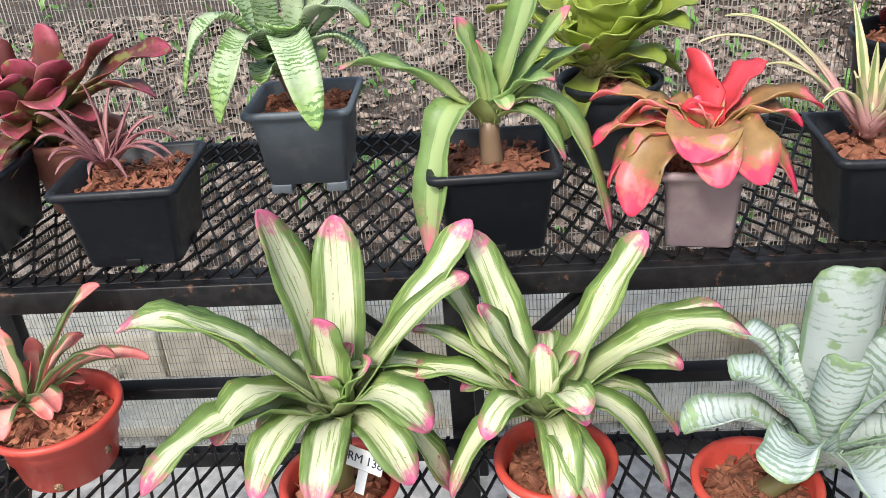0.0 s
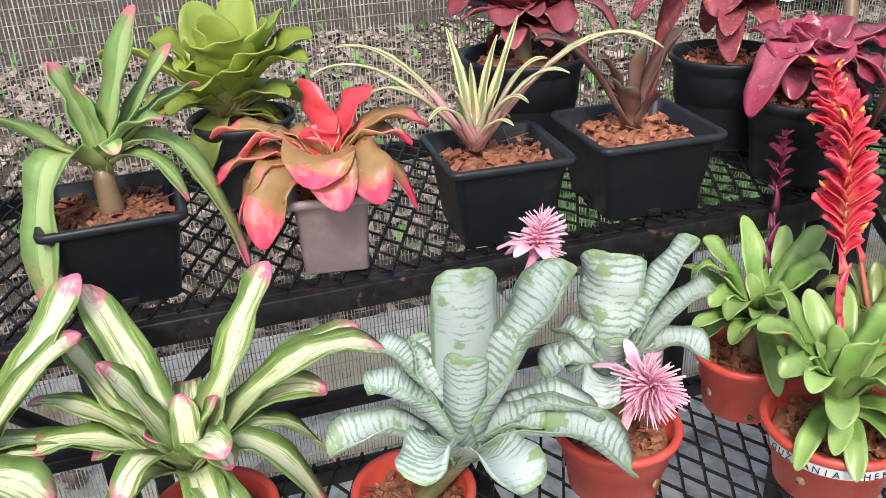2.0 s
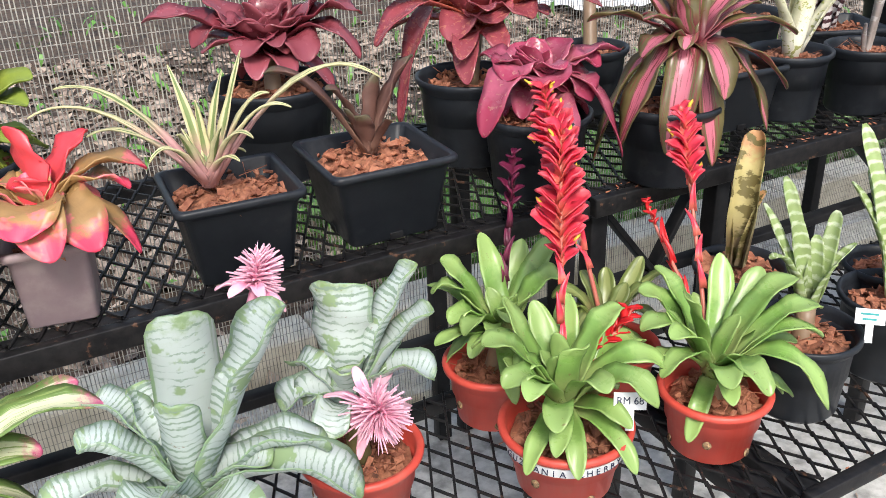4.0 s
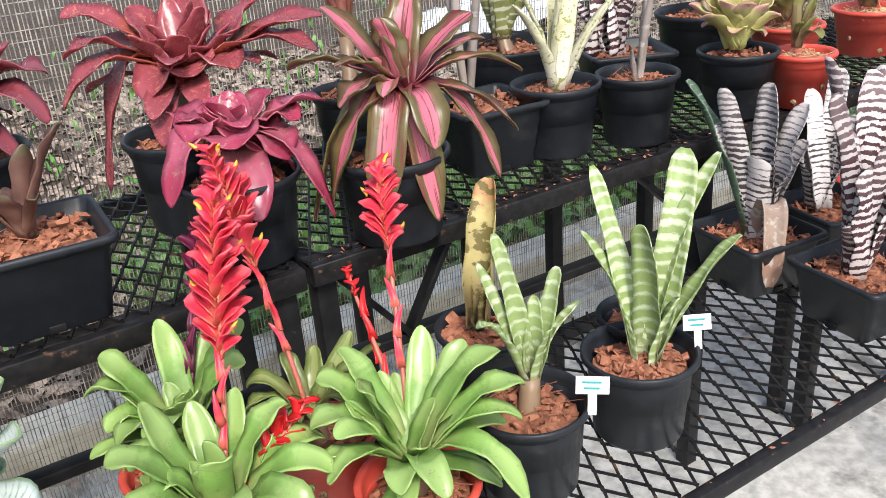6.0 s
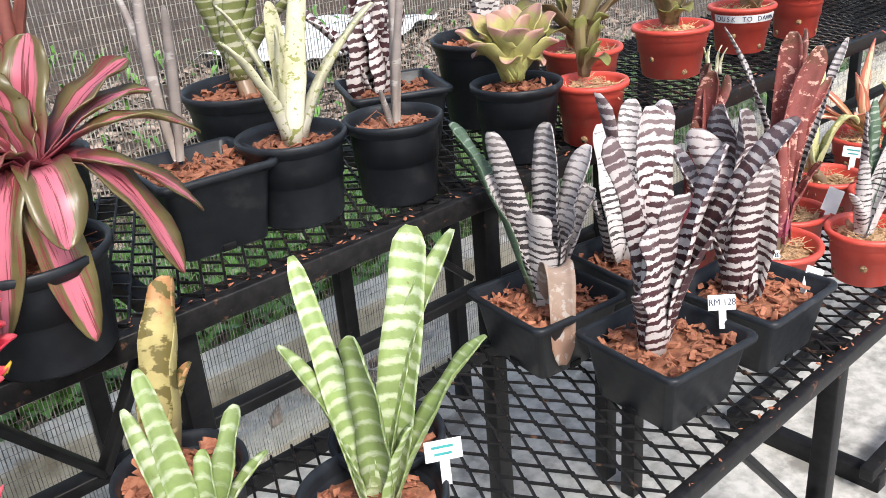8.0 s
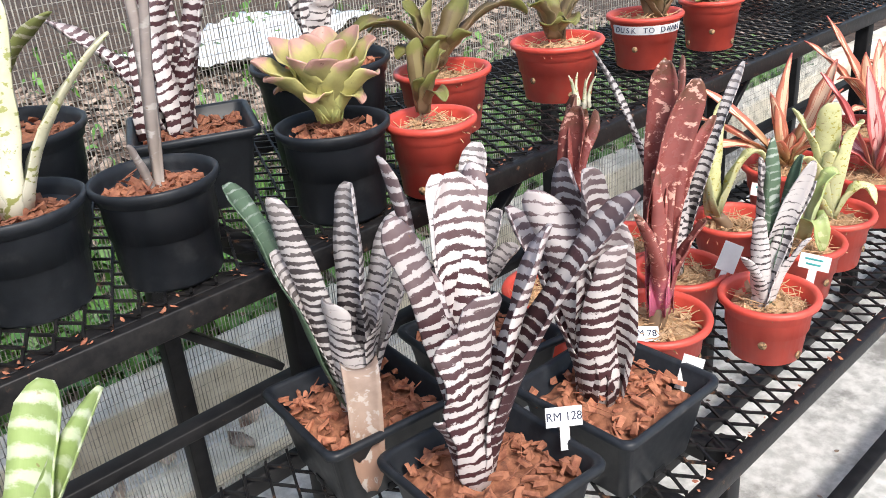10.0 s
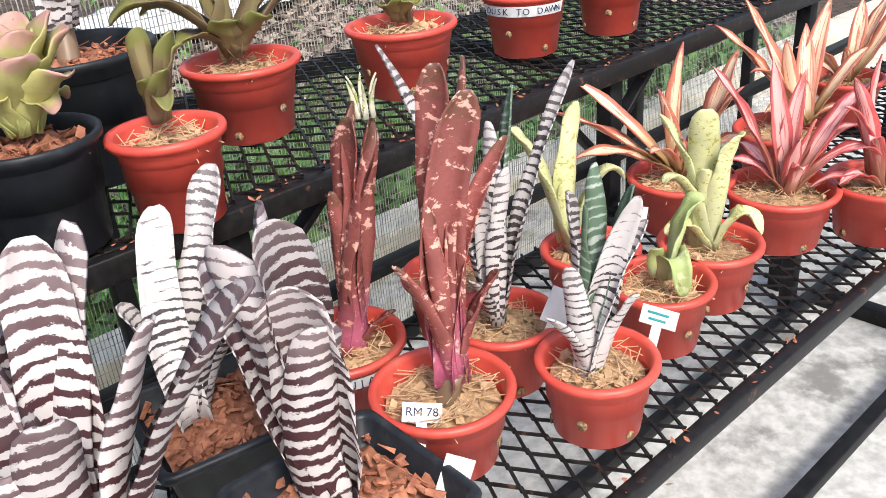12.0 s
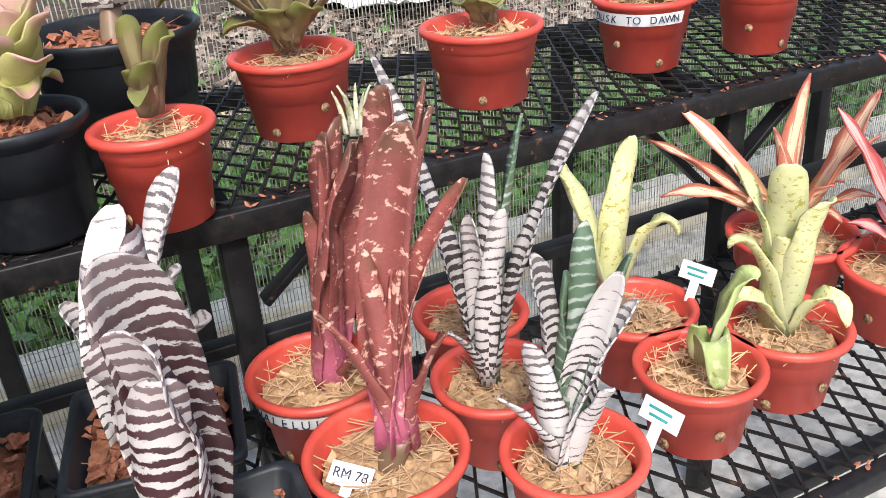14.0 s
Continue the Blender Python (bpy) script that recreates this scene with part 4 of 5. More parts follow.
potted("creamgreen", "red", (-0.037, 0.825, 0.58), 0, 0.104, 0.155, (0.011, 0.003, 0.200), "husk",
       "variegated green and cream bromeliad with pink leaf tips",
       [(-0.072, 0.064, 0.249, 0.000, 0.066), (0.008, 0.095, 0.223, 0.000, 0.062), (0.000, -0.021, 0.152, 0.000, 0.050),
        (0.171, 0.097, 0.207, 0.020, 0.050), (0.166, 0.043, 0.161, 0.050, 0.045), (-0.214, -0.056, 0.166, 0.080, 0.055),
        (-0.192, -0.019, 0.156, 0.070, 0.050), (-0.112, -0.112, 0.054, 0.070, 0.055), (-0.186, -0.152, 0.022, 0.080, 0.055),
        (0.116, -0.073, 0.031, 0.060, 0.065), (-0.067, -0.152, 0.010, 0.060, 0.050), (-0.004, -0.146, -0.006, 0.050, 0.050),
        (0.130, -0.018, -0.111, 0.080, 0.050), (0.094, -0.099, -0.022, 0.050, 0.050), (0.034, 0.040, 0.041, 0.000, 0.040)], tag=("RM 138", 0.045, -0.082, 0.095, 12))

potted("creamgreen", "red", (0.236, 0.853, 0.58), 0, 0.104, 0.158, (-0.016, 0.001, 0.168), "husk",
       "cream centred green bromeliad with pink tips in labelled pot",
       [(-0.080, 0.086, 0.219, 0.000, 0.055), (0.127, 0.051, 0.224, 0.020, 0.055), (-0.072, 0.005, 0.161, 0.010, 0.045),
        (-0.117, 0.109, 0.145, 0.020, 0.045), (-0.154, 0.031, 0.112, 0.040, 0.040), (-0.263, -0.021, 0.082, 0.060, 0.040),
        (-0.157, -0.019, 0.079, 0.050, 0.042), (0.247, 0.002, 0.101, 0.080, 0.060), (0.226, 0.064, 0.106, 0.040, 0.045),
        (0.170, 0.008, 0.060, 0.050, 0.050), (0.147, -0.061, -0.073, 0.100, 0.045), (0.169, 0.008, -0.045, 0.080, 0.040),
        (0.053, -0.134, -0.023, 0.050, 0.050), (0.015, -0.141, -0.015, 0.050, 0.045), (-0.114, -0.072, -0.062, 0.070, 0.040),
        (-0.068, -0.095, 0.045, 0.060, 0.040), (0.043, -0.103, 0.083, 0.050, 0.045)], band=1)

potted("silver", "red", (0.473, 0.804, 0.58), 0, 0.104, 0.155, (0.064, -0.012, 0.139), "husk",
       "silver banded urn bromeliad with pink flower head",
       [(0.024, 0.036, 0.237, 0.000, 0.082), (0.131, -0.025, 0.247, 0.010, 0.088), (-0.015, -0.058, 0.184, 0.000, 0.050),
        (-0.112, 0.001, 0.124, 0.050, 0.060), (-0.089, 0.068, 0.132, 0.050, 0.055), (-0.038, 0.078, 0.138, 0.020, 0.050),
        (-0.164, -0.020, 0.065, 0.050, 0.050), (0.173, -0.094, -0.004, 0.070, 0.075), (0.025, -0.127, 0.042, 0.040, 0.070),
        (0.153, -0.049, 0.049, 0.050, 0.060), (-0.081, -0.107, 0.070, 0.050, 0.060)], flower=(0.128, 0.078, 0.228, 0.034))

potted("silver", "red", (0.765, 0.831, 0.58), 0, 0.104, 0.175, (-0.008, 0.004, 0.166), "husk",
       "silver green urn bromeliad with large pink flower",
       [(0.004, 0.032, 0.174, 0.000, 0.086), (0.105, -0.010, 0.194, 0.020, 0.050), (0.104, -0.055, 0.146, 0.030, 0.045),
        (-0.051, 0.061, 0.052, 0.030, 0.050), (0.091, -0.071, 0.056, 0.050, 0.045), (0.080, 0.014, 0.086, 0.000, 0.060),
        (-0.085, 0.022, 0.013, 0.040, 0.050)], flower=(0.006, -0.071, 0.035, 0.045))

potted("green", "red", (1.032, 0.921, 0.58), 0, 0.104, 0.161, (0.018, 0.003, 0.133), "husk",
       "green bromeliad with dark purple flower spike",
       [(-0.073, 0.057, 0.135, 0.040, 0.034), (0.015, 0.085, 0.147, 0.000, 0.034), (0.091, 0.079, 0.119, 0.000, 0.034),
        (0.115, 0.027, 0.135, 0.020, 0.034), (-0.108, 0.023, 0.101, 0.060, 0.032), (-0.092, -0.046, 0.058, 0.050, 0.030),
        (-0.037, -0.079, 0.080, 0.040, 0.030), (-0.096, -0.011, 0.061, 0.050, 0.030), (0.093, -0.025, 0.097, 0.050, 0.034),
        (0.082, 0.024, 0.095, 0.020, 0.034)], spikes=[(0.111, 0.132, 0.249, 0.1, 0.034, 1)])

potted("green", "red", (1.038, 0.734, 0.58), 0, 0.104, 0.194, (-0.002, 0.006, 0.119), "husk",
       "green bromeliad with tall red flower spike in labelled pot",
       [(-0.048, 0.083, 0.156, 0.020, 0.034), (-0.107, 0.038, 0.120, 0.060, 0.034), (-0.106, -0.014, 0.081, 0.060, 0.032),
        (-0.097, 0.082, 0.088, 0.070, 0.034), (0.012, 0.094, 0.127, 0.000, 0.034), (0.069, 0.090, 0.124, 0.000, 0.034),
        (0.104, 0.009, 0.128, 0.050, 0.036), (0.122, -0.066, 0.065, 0.060, 0.034), (0.074, -0.110, 0.042, 0.070, 0.034),
        (0.099, 0.050, 0.100, 0.020, 0.034), (-0.080, -0.096, 0.053, 0.040, 0.034), (-0.069, 0.012, 0.071, 0.060, 0.034),
        (0.142, 0.002, 0.063, 0.060, 0.034), (0.001, -0.095, 0.083, 0.050, 0.034), (-0.099, -0.060, 0.086, 0.050, 0.030),
        (0.005, -0.036, 0.116, 0.040, 0.034)], spikes=[(0.116, 0.180, 0.341, 0.2, 0.05, 0), (0.13, 0.02, 0.12, 0.09, 0.03, 2)], tag=("RM 68", 0.05, -0.075, 0.055, 12), band=2)

potted("green", "red", (1.275, 0.687, 0.58), 0, 0.104, 0.170, (-0.004, 0.005, 0.119), "husk",
       "green bromeliad with red flower spike in red pot",
       [(-0.078, 0.085, 0.126, 0.050, 0.034), (-0.035, 0.101, 0.147, 0.040, 0.034), (-0.116, 0.031, 0.097, 0.060, 0.034),
        (0.081, 0.086, 0.145, 0.000, 0.034), (0.138, -0.013, 0.129, 0.050, 0.034), (0.145, -0.055, 0.097, 0.060, 0.034),
        (0.114, -0.088, 0.075, 0.060, 0.036), (0.114, 0.055, 0.029, 0.020, 0.032), (0.080, -0.141, -0.004, 0.090, 0.032),
        (-0.126, -0.027, 0.056, 0.060, 0.030), (-0.059, 0.011, 0.145, 0.040, 0.034), (-0.069, -0.100, 0.060, 0.040, 0.034),
        (0.114, 0.034, 0.134, 0.020, 0.034), (-0.105, -0.017, 0.106, 0.050, 0.030), (-0.023, -0.123, 0.046, 0.060, 0.034)], spikes=[(0.125, 0.24, 0.325, 0.13, 0.043, 0), (0.047, 0.216, 0.201, 0.05, 0.016, 2)])

potted("olive", "red", (1.221, 0.858, 0.58), 0, 0.104, 0.155, (-0.010, 0.012, 0.125), "husk",
       "olive green bromeliad with leaning red flower spike",
       [(-0.067, 0.050, 0.054, 0.050, 0.026), (-0.002, 0.063, 0.080, 0.020, 0.026), (0.045, 0.058, 0.076, 0.000, 0.030),
        (0.091, 0.023, 0.098, 0.000, 0.030), (0.085, -0.016, 0.056, 0.040, 0.024), (0.127, 0.008, 0.069, 0.020, 0.020),
        (-0.094, 0.009, 0.029, 0.050, 0.026), (0.041, -0.082, 0.031, 0.050, 0.026), (-0.073, -0.027, 0.012, 0.050, 0.026),
        (0.049, 0.008, 0.068, 0.000, 0.030)], spikes=[(-0.024, 0.148, 0.369, 0.17, 0.045, 0)])

potted("dried", "black", (1.540, 0.901, 0.58), 0, 0.142, 0.166, (-0.007, 0.005, 0.140), "husk",
       "withered yellow mottled tubular bromeliad in black pot",
       [(0.068, 0.046, 0.224, 0.000, 0.050), (0.051, -0.004, 0.131, 0.020, 0.030), (0.035, 0.057, 0.133, 0.010, 0.030)], chips=1)

potted("greenband", "black", (1.465, 0.695, 0.58), 0, 0.142, 0.175, (0.014, 0.012, 0.159), "husk",
       "small green banded bromeliad with tag in black pot",
       [(0.005, 0.081, 0.197, 0.030, 0.030), (0.079, 0.031, 0.140, 0.010, 0.032), (0.086, -0.005, 0.096, 0.030, 0.022),
        (-0.013, 0.099, 0.150, 0.020, 0.025), (-0.066, 0.028, 0.095, 0.050, 0.022), (0.033, 0.027, 0.112, 0.000, 0.030),
        (0.014, -0.030, 0.089, 0.020, 0.020)], tag=("bars", 0.05, -0.075, 0.035, 20))

potted("greenband", "black", (1.674, 0.690, 0.58), 0, 0.142, 0.178, (0.003, -0.007, 0.110), "husk",
       "green banded tubular bromeliad with price tag",
       [(0.014, 0.133, 0.286, 0.030, 0.035), (0.133, 0.057, 0.303, 0.000, 0.050), (0.158, 0.014, 0.301, 0.000, 0.035),
        (0.007, 0.019, 0.227, 0.000, 0.045), (-0.043, 0.095, 0.208, 0.040, 0.030), (0.139, -0.050, 0.194, 0.050, 0.028),
        (0.020, 0.112, 0.209, 0.000, 0.030), (0.035, -0.032, 0.120, 0.030, 0.035)], tag=("bars", 0.075, -0.045, 0.035, 10))

potted("none", "black", (1.758, 0.768, 0.58), 0, 0.142, 0.149, (0.000, 0.000, 0.120), "husk",
       "black round pot filled with bark chips",
       [])

potted("zebra", "square", (2.209, 0.904, 0.58), -8, 0.115, 0.200, (-0.001, 0.001, 0.093), "husk",
       "grey zebra banded bromeliad with dry hanging leaf",
       [(-0.056, 0.147, 0.306, 0.010, 0.050), (-0.039, 0.069, 0.301, 0.010, 0.042), (0.058, 0.031, 0.298, 0.000, 0.060),
        (0.087, -0.031, 0.263, 0.010, 0.050), (-0.042, 0.084, 0.223, 0.020, 0.042), (-0.055, -0.084, -0.063, 0.160, 0.045),
        (-0.034, -0.011, 0.179, 0.000, 0.062), (0.020, -0.054, 0.179, 0.000, 0.062), (0.100, -0.028, 0.185, 0.010, 0.045)])

potted("zebradark", "square", (2.222, 0.674, 0.58), -6, 0.115, 0.200, (-0.011, 0.013, 0.085), "husk",
       "dark purple and white banded bromeliad in square pot",
       [(-0.018, 0.094, 0.391, 0.010, 0.045), (-0.044, 0.048, 0.342, 0.010, 0.045), (0.040, 0.045, 0.366, 0.000, 0.055),
        (0.071, 0.041, 0.369, 0.010, 0.045), (0.081, -0.060, 0.316, 0.010, 0.045), (0.125, -0.138, 0.354, 0.030, 0.045),
        (-0.007, -0.052, 0.268, 0.000, 0.050), (-0.059, -0.009, 0.118, 0.020, 0.030), (-0.012, 0.044, 0.272, 0.000, 0.045),
        (-0.031, -0.025, 0.226, 0.000, 0.060)], tag=("RM 128", 0.085, -0.045, 0.03, 20))

potted("zebradark", "square", (2.444, 0.657, 0.58), -2, 0.115, 0.200, (-0.011, 0.016, 0.092), "husk",
       "broad purple and white banded tubular bromeliad",
       [(-0.027, 0.077, 0.284, 0.000, 0.060), (0.019, 0.061, 0.314, 0.000, 0.065), (-0.009, 0.014, 0.319, 0.000, 0.070),
        (0.001, -0.038, 0.230, 0.000, 0.050), (-0.015, -0.013, 0.268, 0.000, 0.070), (-0.018, 0.136, 0.244, 0.020, 0.045)], tag=("none", 0.085, -0.055, 0.01, 30))

potted("zebra", "square", (2.430, 0.887, 0.58), -10, 0.115, 0.190, (-0.021, 0.027, 0.106), "husk",
       "grey banded bromeliad in black square pot",
       [(0.041, 0.067, 0.229, 0.020, 0.045), (0.112, 0.045, 0.263, 0.000, 0.045), (0.086, -0.021, 0.179, 0.020, 0.045),
        (-0.036, 0.044, 0.142, 0.030, 0.040), (0.103, -0.037, 0.119, 0.030, 0.050)])

potted("wine", "red", (2.622, 0.905, 0.58), 0, 0.104, 0.173, (0.014, -0.003, 0.074), "husk",
       "wine red spotted tubular bromeliad in labelled pot",
       [(0.057, 0.007, 0.331, 0.000, 0.055), (0.081, 0.011, 0.305, 0.000, 0.045), (0.002, -0.000, 0.234, 0.010, 0.032),
        (0.031, -0.018, 0.324, 0.000, 0.050), (0.052, -0.033, 0.315, 0.000, 0.048), (0.040, -0.051, 0.067, 0.030, 0.025)], band=3, coir=1, bloom=1)

potted("wine", "red", (2.638, 0.727, 0.58), 0, 0.104, 0.178, (0.016, -0.005, 0.110), "husk",
       "tall wine red bromeliad with pink spots and tag",
       [(0.029, 0.022, 0.369, 0.000, 0.048), (0.066, 0.020, 0.368, 0.000, 0.032), (0.076, 0.027, 0.340, 0.000, 0.030),
        (0.022, -0.028, 0.351, 0.000, 0.055), (0.080, -0.027, 0.285, 0.020, 0.032), (-0.070, 0.002, 0.177, 0.040, 0.026),
        (0.040, -0.045, 0.143, 0.030, 0.026), (-0.016, 0.005, 0.227, 0.010, 0.030)], tag=("RM 78", -0.062, -0.03, 0.008, 32), coir=1)

potted("zebra", "red", (2.801, 0.782, 0.58), 0, 0.104, 0.155, (-0.008, 0.004, 0.100), "husk",
       "slender zebra banded bromeliad in red pot",
       [(-0.059, 0.122, 0.365, 0.030, 0.026), (0.017, 0.014, 0.269, 0.000, 0.030), (0.062, 0.012, 0.303, 0.010, 0.030),
        (0.125, -0.033, 0.326, 0.020, 0.024), (0.021, -0.011, 0.213, 0.000, 0.030), (-0.011, 0.006, 0.208, 0.000, 0.030),
        (-0.050, -0.007, 0.080, 0.020, 0.020)], tag=("none", 0.02, -0.07, 0.05, 40), coir=1)

potted("zebra", "red", (2.805, 0.627, 0.58), 0, 0.104, 0.155, (-0.008, 0.005, 0.075), "husk",
       "black and white banded bromeliad in red pot",
       [(-0.030, 0.009, 0.257, 0.000, 0.038), (0.037, 0.023, 0.266, 0.000, 0.034), (0.028, -0.043, 0.245, 0.000, 0.038),
        (0.055, -0.038, 0.205, 0.020, 0.028), (0.068, -0.010, 0.236, 0.010, 0.033), (-0.074, 0.002, 0.118, 0.030, 0.020),
        (-0.044, -0.006, 0.173, 0.010, 0.032), (0.014, -0.058, 0.132, 0.020, 0.028), (0.011, 0.017, 0.223, 0.000, 0.034)], tag=("bars", 0.075, -0.03, 0.03, 60), coir=1)

potted("none", "red", (2.843, 0.924, 0.58), 0, 0.104, 0.155, (0.000, 0.000, 0.082), "husk",
       "red plastic pot filled with coir",
       [], coir=1)

potted("yellow", "red", (3.032, 0.816, 0.58), 0, 0.104, 0.155, (-0.025, 0.020, 0.110), "husk",
       "pale yellow mottled bromeliad with curled leaves",
       [(-0.051, 0.067, 0.183, 0.050, 0.040), (0.032, 0.013, 0.214, 0.000, 0.042), (0.046, -0.063, 0.107, 0.070, 0.032),
        (-0.002, 0.002, 0.106, 0.000, 0.036)], tag=("bars", 0.07, -0.02, 0.035, 50), coir=1)

potted("lime", "red", (3.013, 0.678, 0.58), 0, 0.104, 0.155, (0.006, -0.005, 0.105), "husk",
       "young lime green bromeliad shoot in red pot",
       [(0.032, -0.031, 0.113, 0.050, 0.032), (-0.017, -0.039, -0.009, 0.060, 0.036), (-0.009, 0.009, 0.045, 0.000, 0.028)], coir=1)

potted("yellow", "red", (3.159, 0.689, 0.58), 0, 0.104, 0.159, (0.000, -0.000, 0.086), "husk",
       "tall pale yellow tubular bromeliad in red pot",
       [(-0.012, 0.014, 0.223, 0.000, 0.050), (-0.063, 0.044, 0.118, 0.060, 0.036), (0.005, -0.036, 0.189, 0.060, 0.040),
        (-0.037, 0.074, 0.210, 0.030, 0.036), (0.020, -0.069, 0.039, 0.060, 0.028), (-0.059, 0.039, 0.036, 0.040, 0.028),
        (-0.026, -0.000, 0.140, 0.000, 0.040)], coir=1)

potted("orange", "red", (3.354, 0.868, 0.58), 0, 0.104, 0.191, (-0.001, 0.001, 0.100), "husk",
       "pink and cream striped bromeliad in red pot",
       [(0.022, 0.021, 0.231, 0.000, 0.038), (-0.077, 0.181, 0.165, 0.030, 0.038), (-0.129, 0.195, 0.117, 0.030, 0.038),
        (-0.139, 0.130, 0.043, 0.040, 0.036), (0.082, -0.048, 0.212, 0.020, 0.042), (-0.012, 0.044, 0.153, 0.000, 0.030),
        (0.064, -0.074, 0.158, 0.030, 0.038), (0.044, -0.096, 0.079, 0.030, 0.030), (0.010, -0.058, 0.090, 0.030, 0.030)], coir=1)

potted("pink", "red", (3.407, 0.707, 0.58), 0, 0.104, 0.193, (0.007, -0.007, 0.081), "husk",
       "rose pink striped bromeliad in red pot",
       [(-0.064, 0.117, 0.223, 0.030, 0.035), (0.040, 0.067, 0.219, 0.000, 0.035), (0.070, 0.023, 0.200, 0.000, 0.035),
        (0.150, -0.053, 0.169, 0.040, 0.035), (0.093, -0.112, 0.069, 0.060, 0.035), (0.018, -0.028, 0.139, 0.000, 0.035),
        (0.116, -0.068, 0.106, 0.050, 0.030), (-0.027, -0.037, 0.067, 0.030, 0.030)], coir=1)

potted("orange", "red", (3.671, 0.841, 0.58), 0, 0.104, 0.195, (0.045, -0.023, 0.102), "husk",
       "orange pink striped bromeliad in red pot",
       [(-0.092, 0.162, 0.196, 0.030, 0.040), (-0.021, 0.146, 0.241, 0.020, 0.040), (0.111, 0.029, 0.227, 0.000, 0.040),
        (-0.019, 0.049, 0.166, 0.000, 0.035), (0.105, -0.056, 0.136, 0.040, 0.030), (-0.103, 0.073, 0.117, 0.050, 0.030),
        (0.071, 0.056, 0.178, 0.000, 0.040)], coir=1)

potted("pink", "red", (3.530, 0.593, 0.58), 0, 0.104, 0.180, (0.000, 0.000, 0.082), "husk",
       "pink bromeliad in red pot with white tag",
       [(-0.031, 0.055, 0.193, 0.030, 0.035), (0.026, 0.040, 0.222, 0.000, 0.035), (0.068, -0.007, 0.182, 0.030, 0.035),
        (-0.068, 0.049, 0.155, 0.050, 0.030), (-0.062, 0.004, 0.105, 0.050, 0.030)], coir=1, tag=("bars", 0.02, -0.08, 0.02, 0))

potted("orange", "red", (4.056, 0.893, 0.58), 0, 0.104, 0.172, (0.000, 0.000, 0.082), "husk",
       "orange striped bromeliad in red pot",
       [(0.105, -0.034, 0.191, 0.030, 0.035), (0.071, 0.016, 0.179, 0.030, 0.035), (0.174, -0.052, 0.225, 0.000, 0.035),
        (0.190, -0.092, 0.160, 0.040, 0.030)], coir=1)

potted("lime", "red", (4.067, 0.657, 0.58), 0, 0.104, 0.172, (0.000, 0.000, 0.082), "husk",
       "light green bromeliad in red pot",
       [(-0.087, 0.108, 0.219, 0.040, 0.060), (-0.021, 0.071, 0.191, 0.030, 0.050), (0.013, 0.058, 0.248, 0.030, 0.050)], coir=1)

potted("pinkspiky", "square", (-0.355, 1.154, 0.855), 2, 0.13, 0.188, (-0.035, 0.007, 0.127), "husk",
       "small dusty pink spiky bromeliad in black square pot",
       [(-0.019, 0.029, 0.118, 0.000, 0.014), (0.014, 0.041, 0.108, 0.000, 0.014), (0.044, 0.033, 0.089, 0.000, 0.014),
        (-0.084, -0.005, 0.088, 0.040, 0.013), (-0.072, 0.026, 0.090, 0.030, 0.013), (-0.080, -0.035, 0.054, 0.040, 0.013),
        (-0.057, -0.053, 0.035, 0.030, 0.013), (-0.037, -0.082, 0.025, 0.030, 0.013), (0.109, 0.006, 0.036, 0.040, 0.013),
        (0.114, -0.034, 0.025, 0.040, 0.013), (0.112, -0.054, 0.025, 0.040, 0.013), (0.070, 0.034, 0.062, 0.020, 0.013),
        (-0.047, 0.007, 0.066, 0.020, 0.013), (0.072, -0.006, 0.051, 0.020, 0.013), (0.014, -0.089, 0.024, 0.020, 0.013),
        (0.060, -0.077, 0.013, 0.030, 0.013)])

potted("none", "square", (-0.646, 1.202, 0.855), 0, 0.13, 0.200, (0.000, 0.000, 0.108), "husk",
       "black square pot with bark mulch",
       [])

potted("maroongreen", "brown", (-0.516, 1.328, 0.855), 0, 0.13, 0.173, (-0.051, -0.008, 0.116), "husk",
       "large maroon and green bromeliad in brown pot",
       [(-0.063, 0.016, 0.166, 0.030, 0.060), (0.025, 0.051, 0.180, 0.000, 0.060), (0.146, 0.038, 0.157, 0.020, 0.055),
        (0.243, 0.014, 0.133, 0.050, 0.050), (0.213, -0.018, 0.068, 0.060, 0.050), (-0.116, -0.037, 0.077, 0.060, 0.055),
        (0.087, -0.095, 0.083, 0.050, 0.060), (0.005, -0.080, 0.122, 0.030, 0.060), (0.127, -0.063, 0.050, 0.040, 0.050),
        (-0.127, -0.007, 0.149, 0.050, 0.060), (0.081, -0.025, 0.139, 0.000, 0.060), (0.001, -0.020, 0.143, 0.000, 0.060)])

potted("scribble", "grey", (-0.136, 1.383, 0.855), 0, 0.15, 0.180, (-0.029, 0.009, 0.183), "husk",
       "pale green scribble patterned bromeliad in grey square pot",
       [(-0.140, -0.088, 0.005, 0.140, 0.050), (-0.079, -0.135, -0.033, 0.130, 0.065), (0.072, -0.146, -0.048, 0.130, 0.060),
        (0.218, -0.008, 0.098, 0.080, 0.050), (0.165, -0.031, -0.017, 0.090, 0.045), (-0.075, 0.026, 0.160, 0.020, 0.060),
        (0.013, 0.051, 0.185, 0.000, 0.060), (0.100, 0.046, 0.154, 0.020, 0.060), (-0.024, -0.061, 0.136, 0.080, 0.060),
        (0.157, -0.071, 0.085, 0.090, 0.050), (0.040, -0.078, 0.094, 0.030, 0.060)])

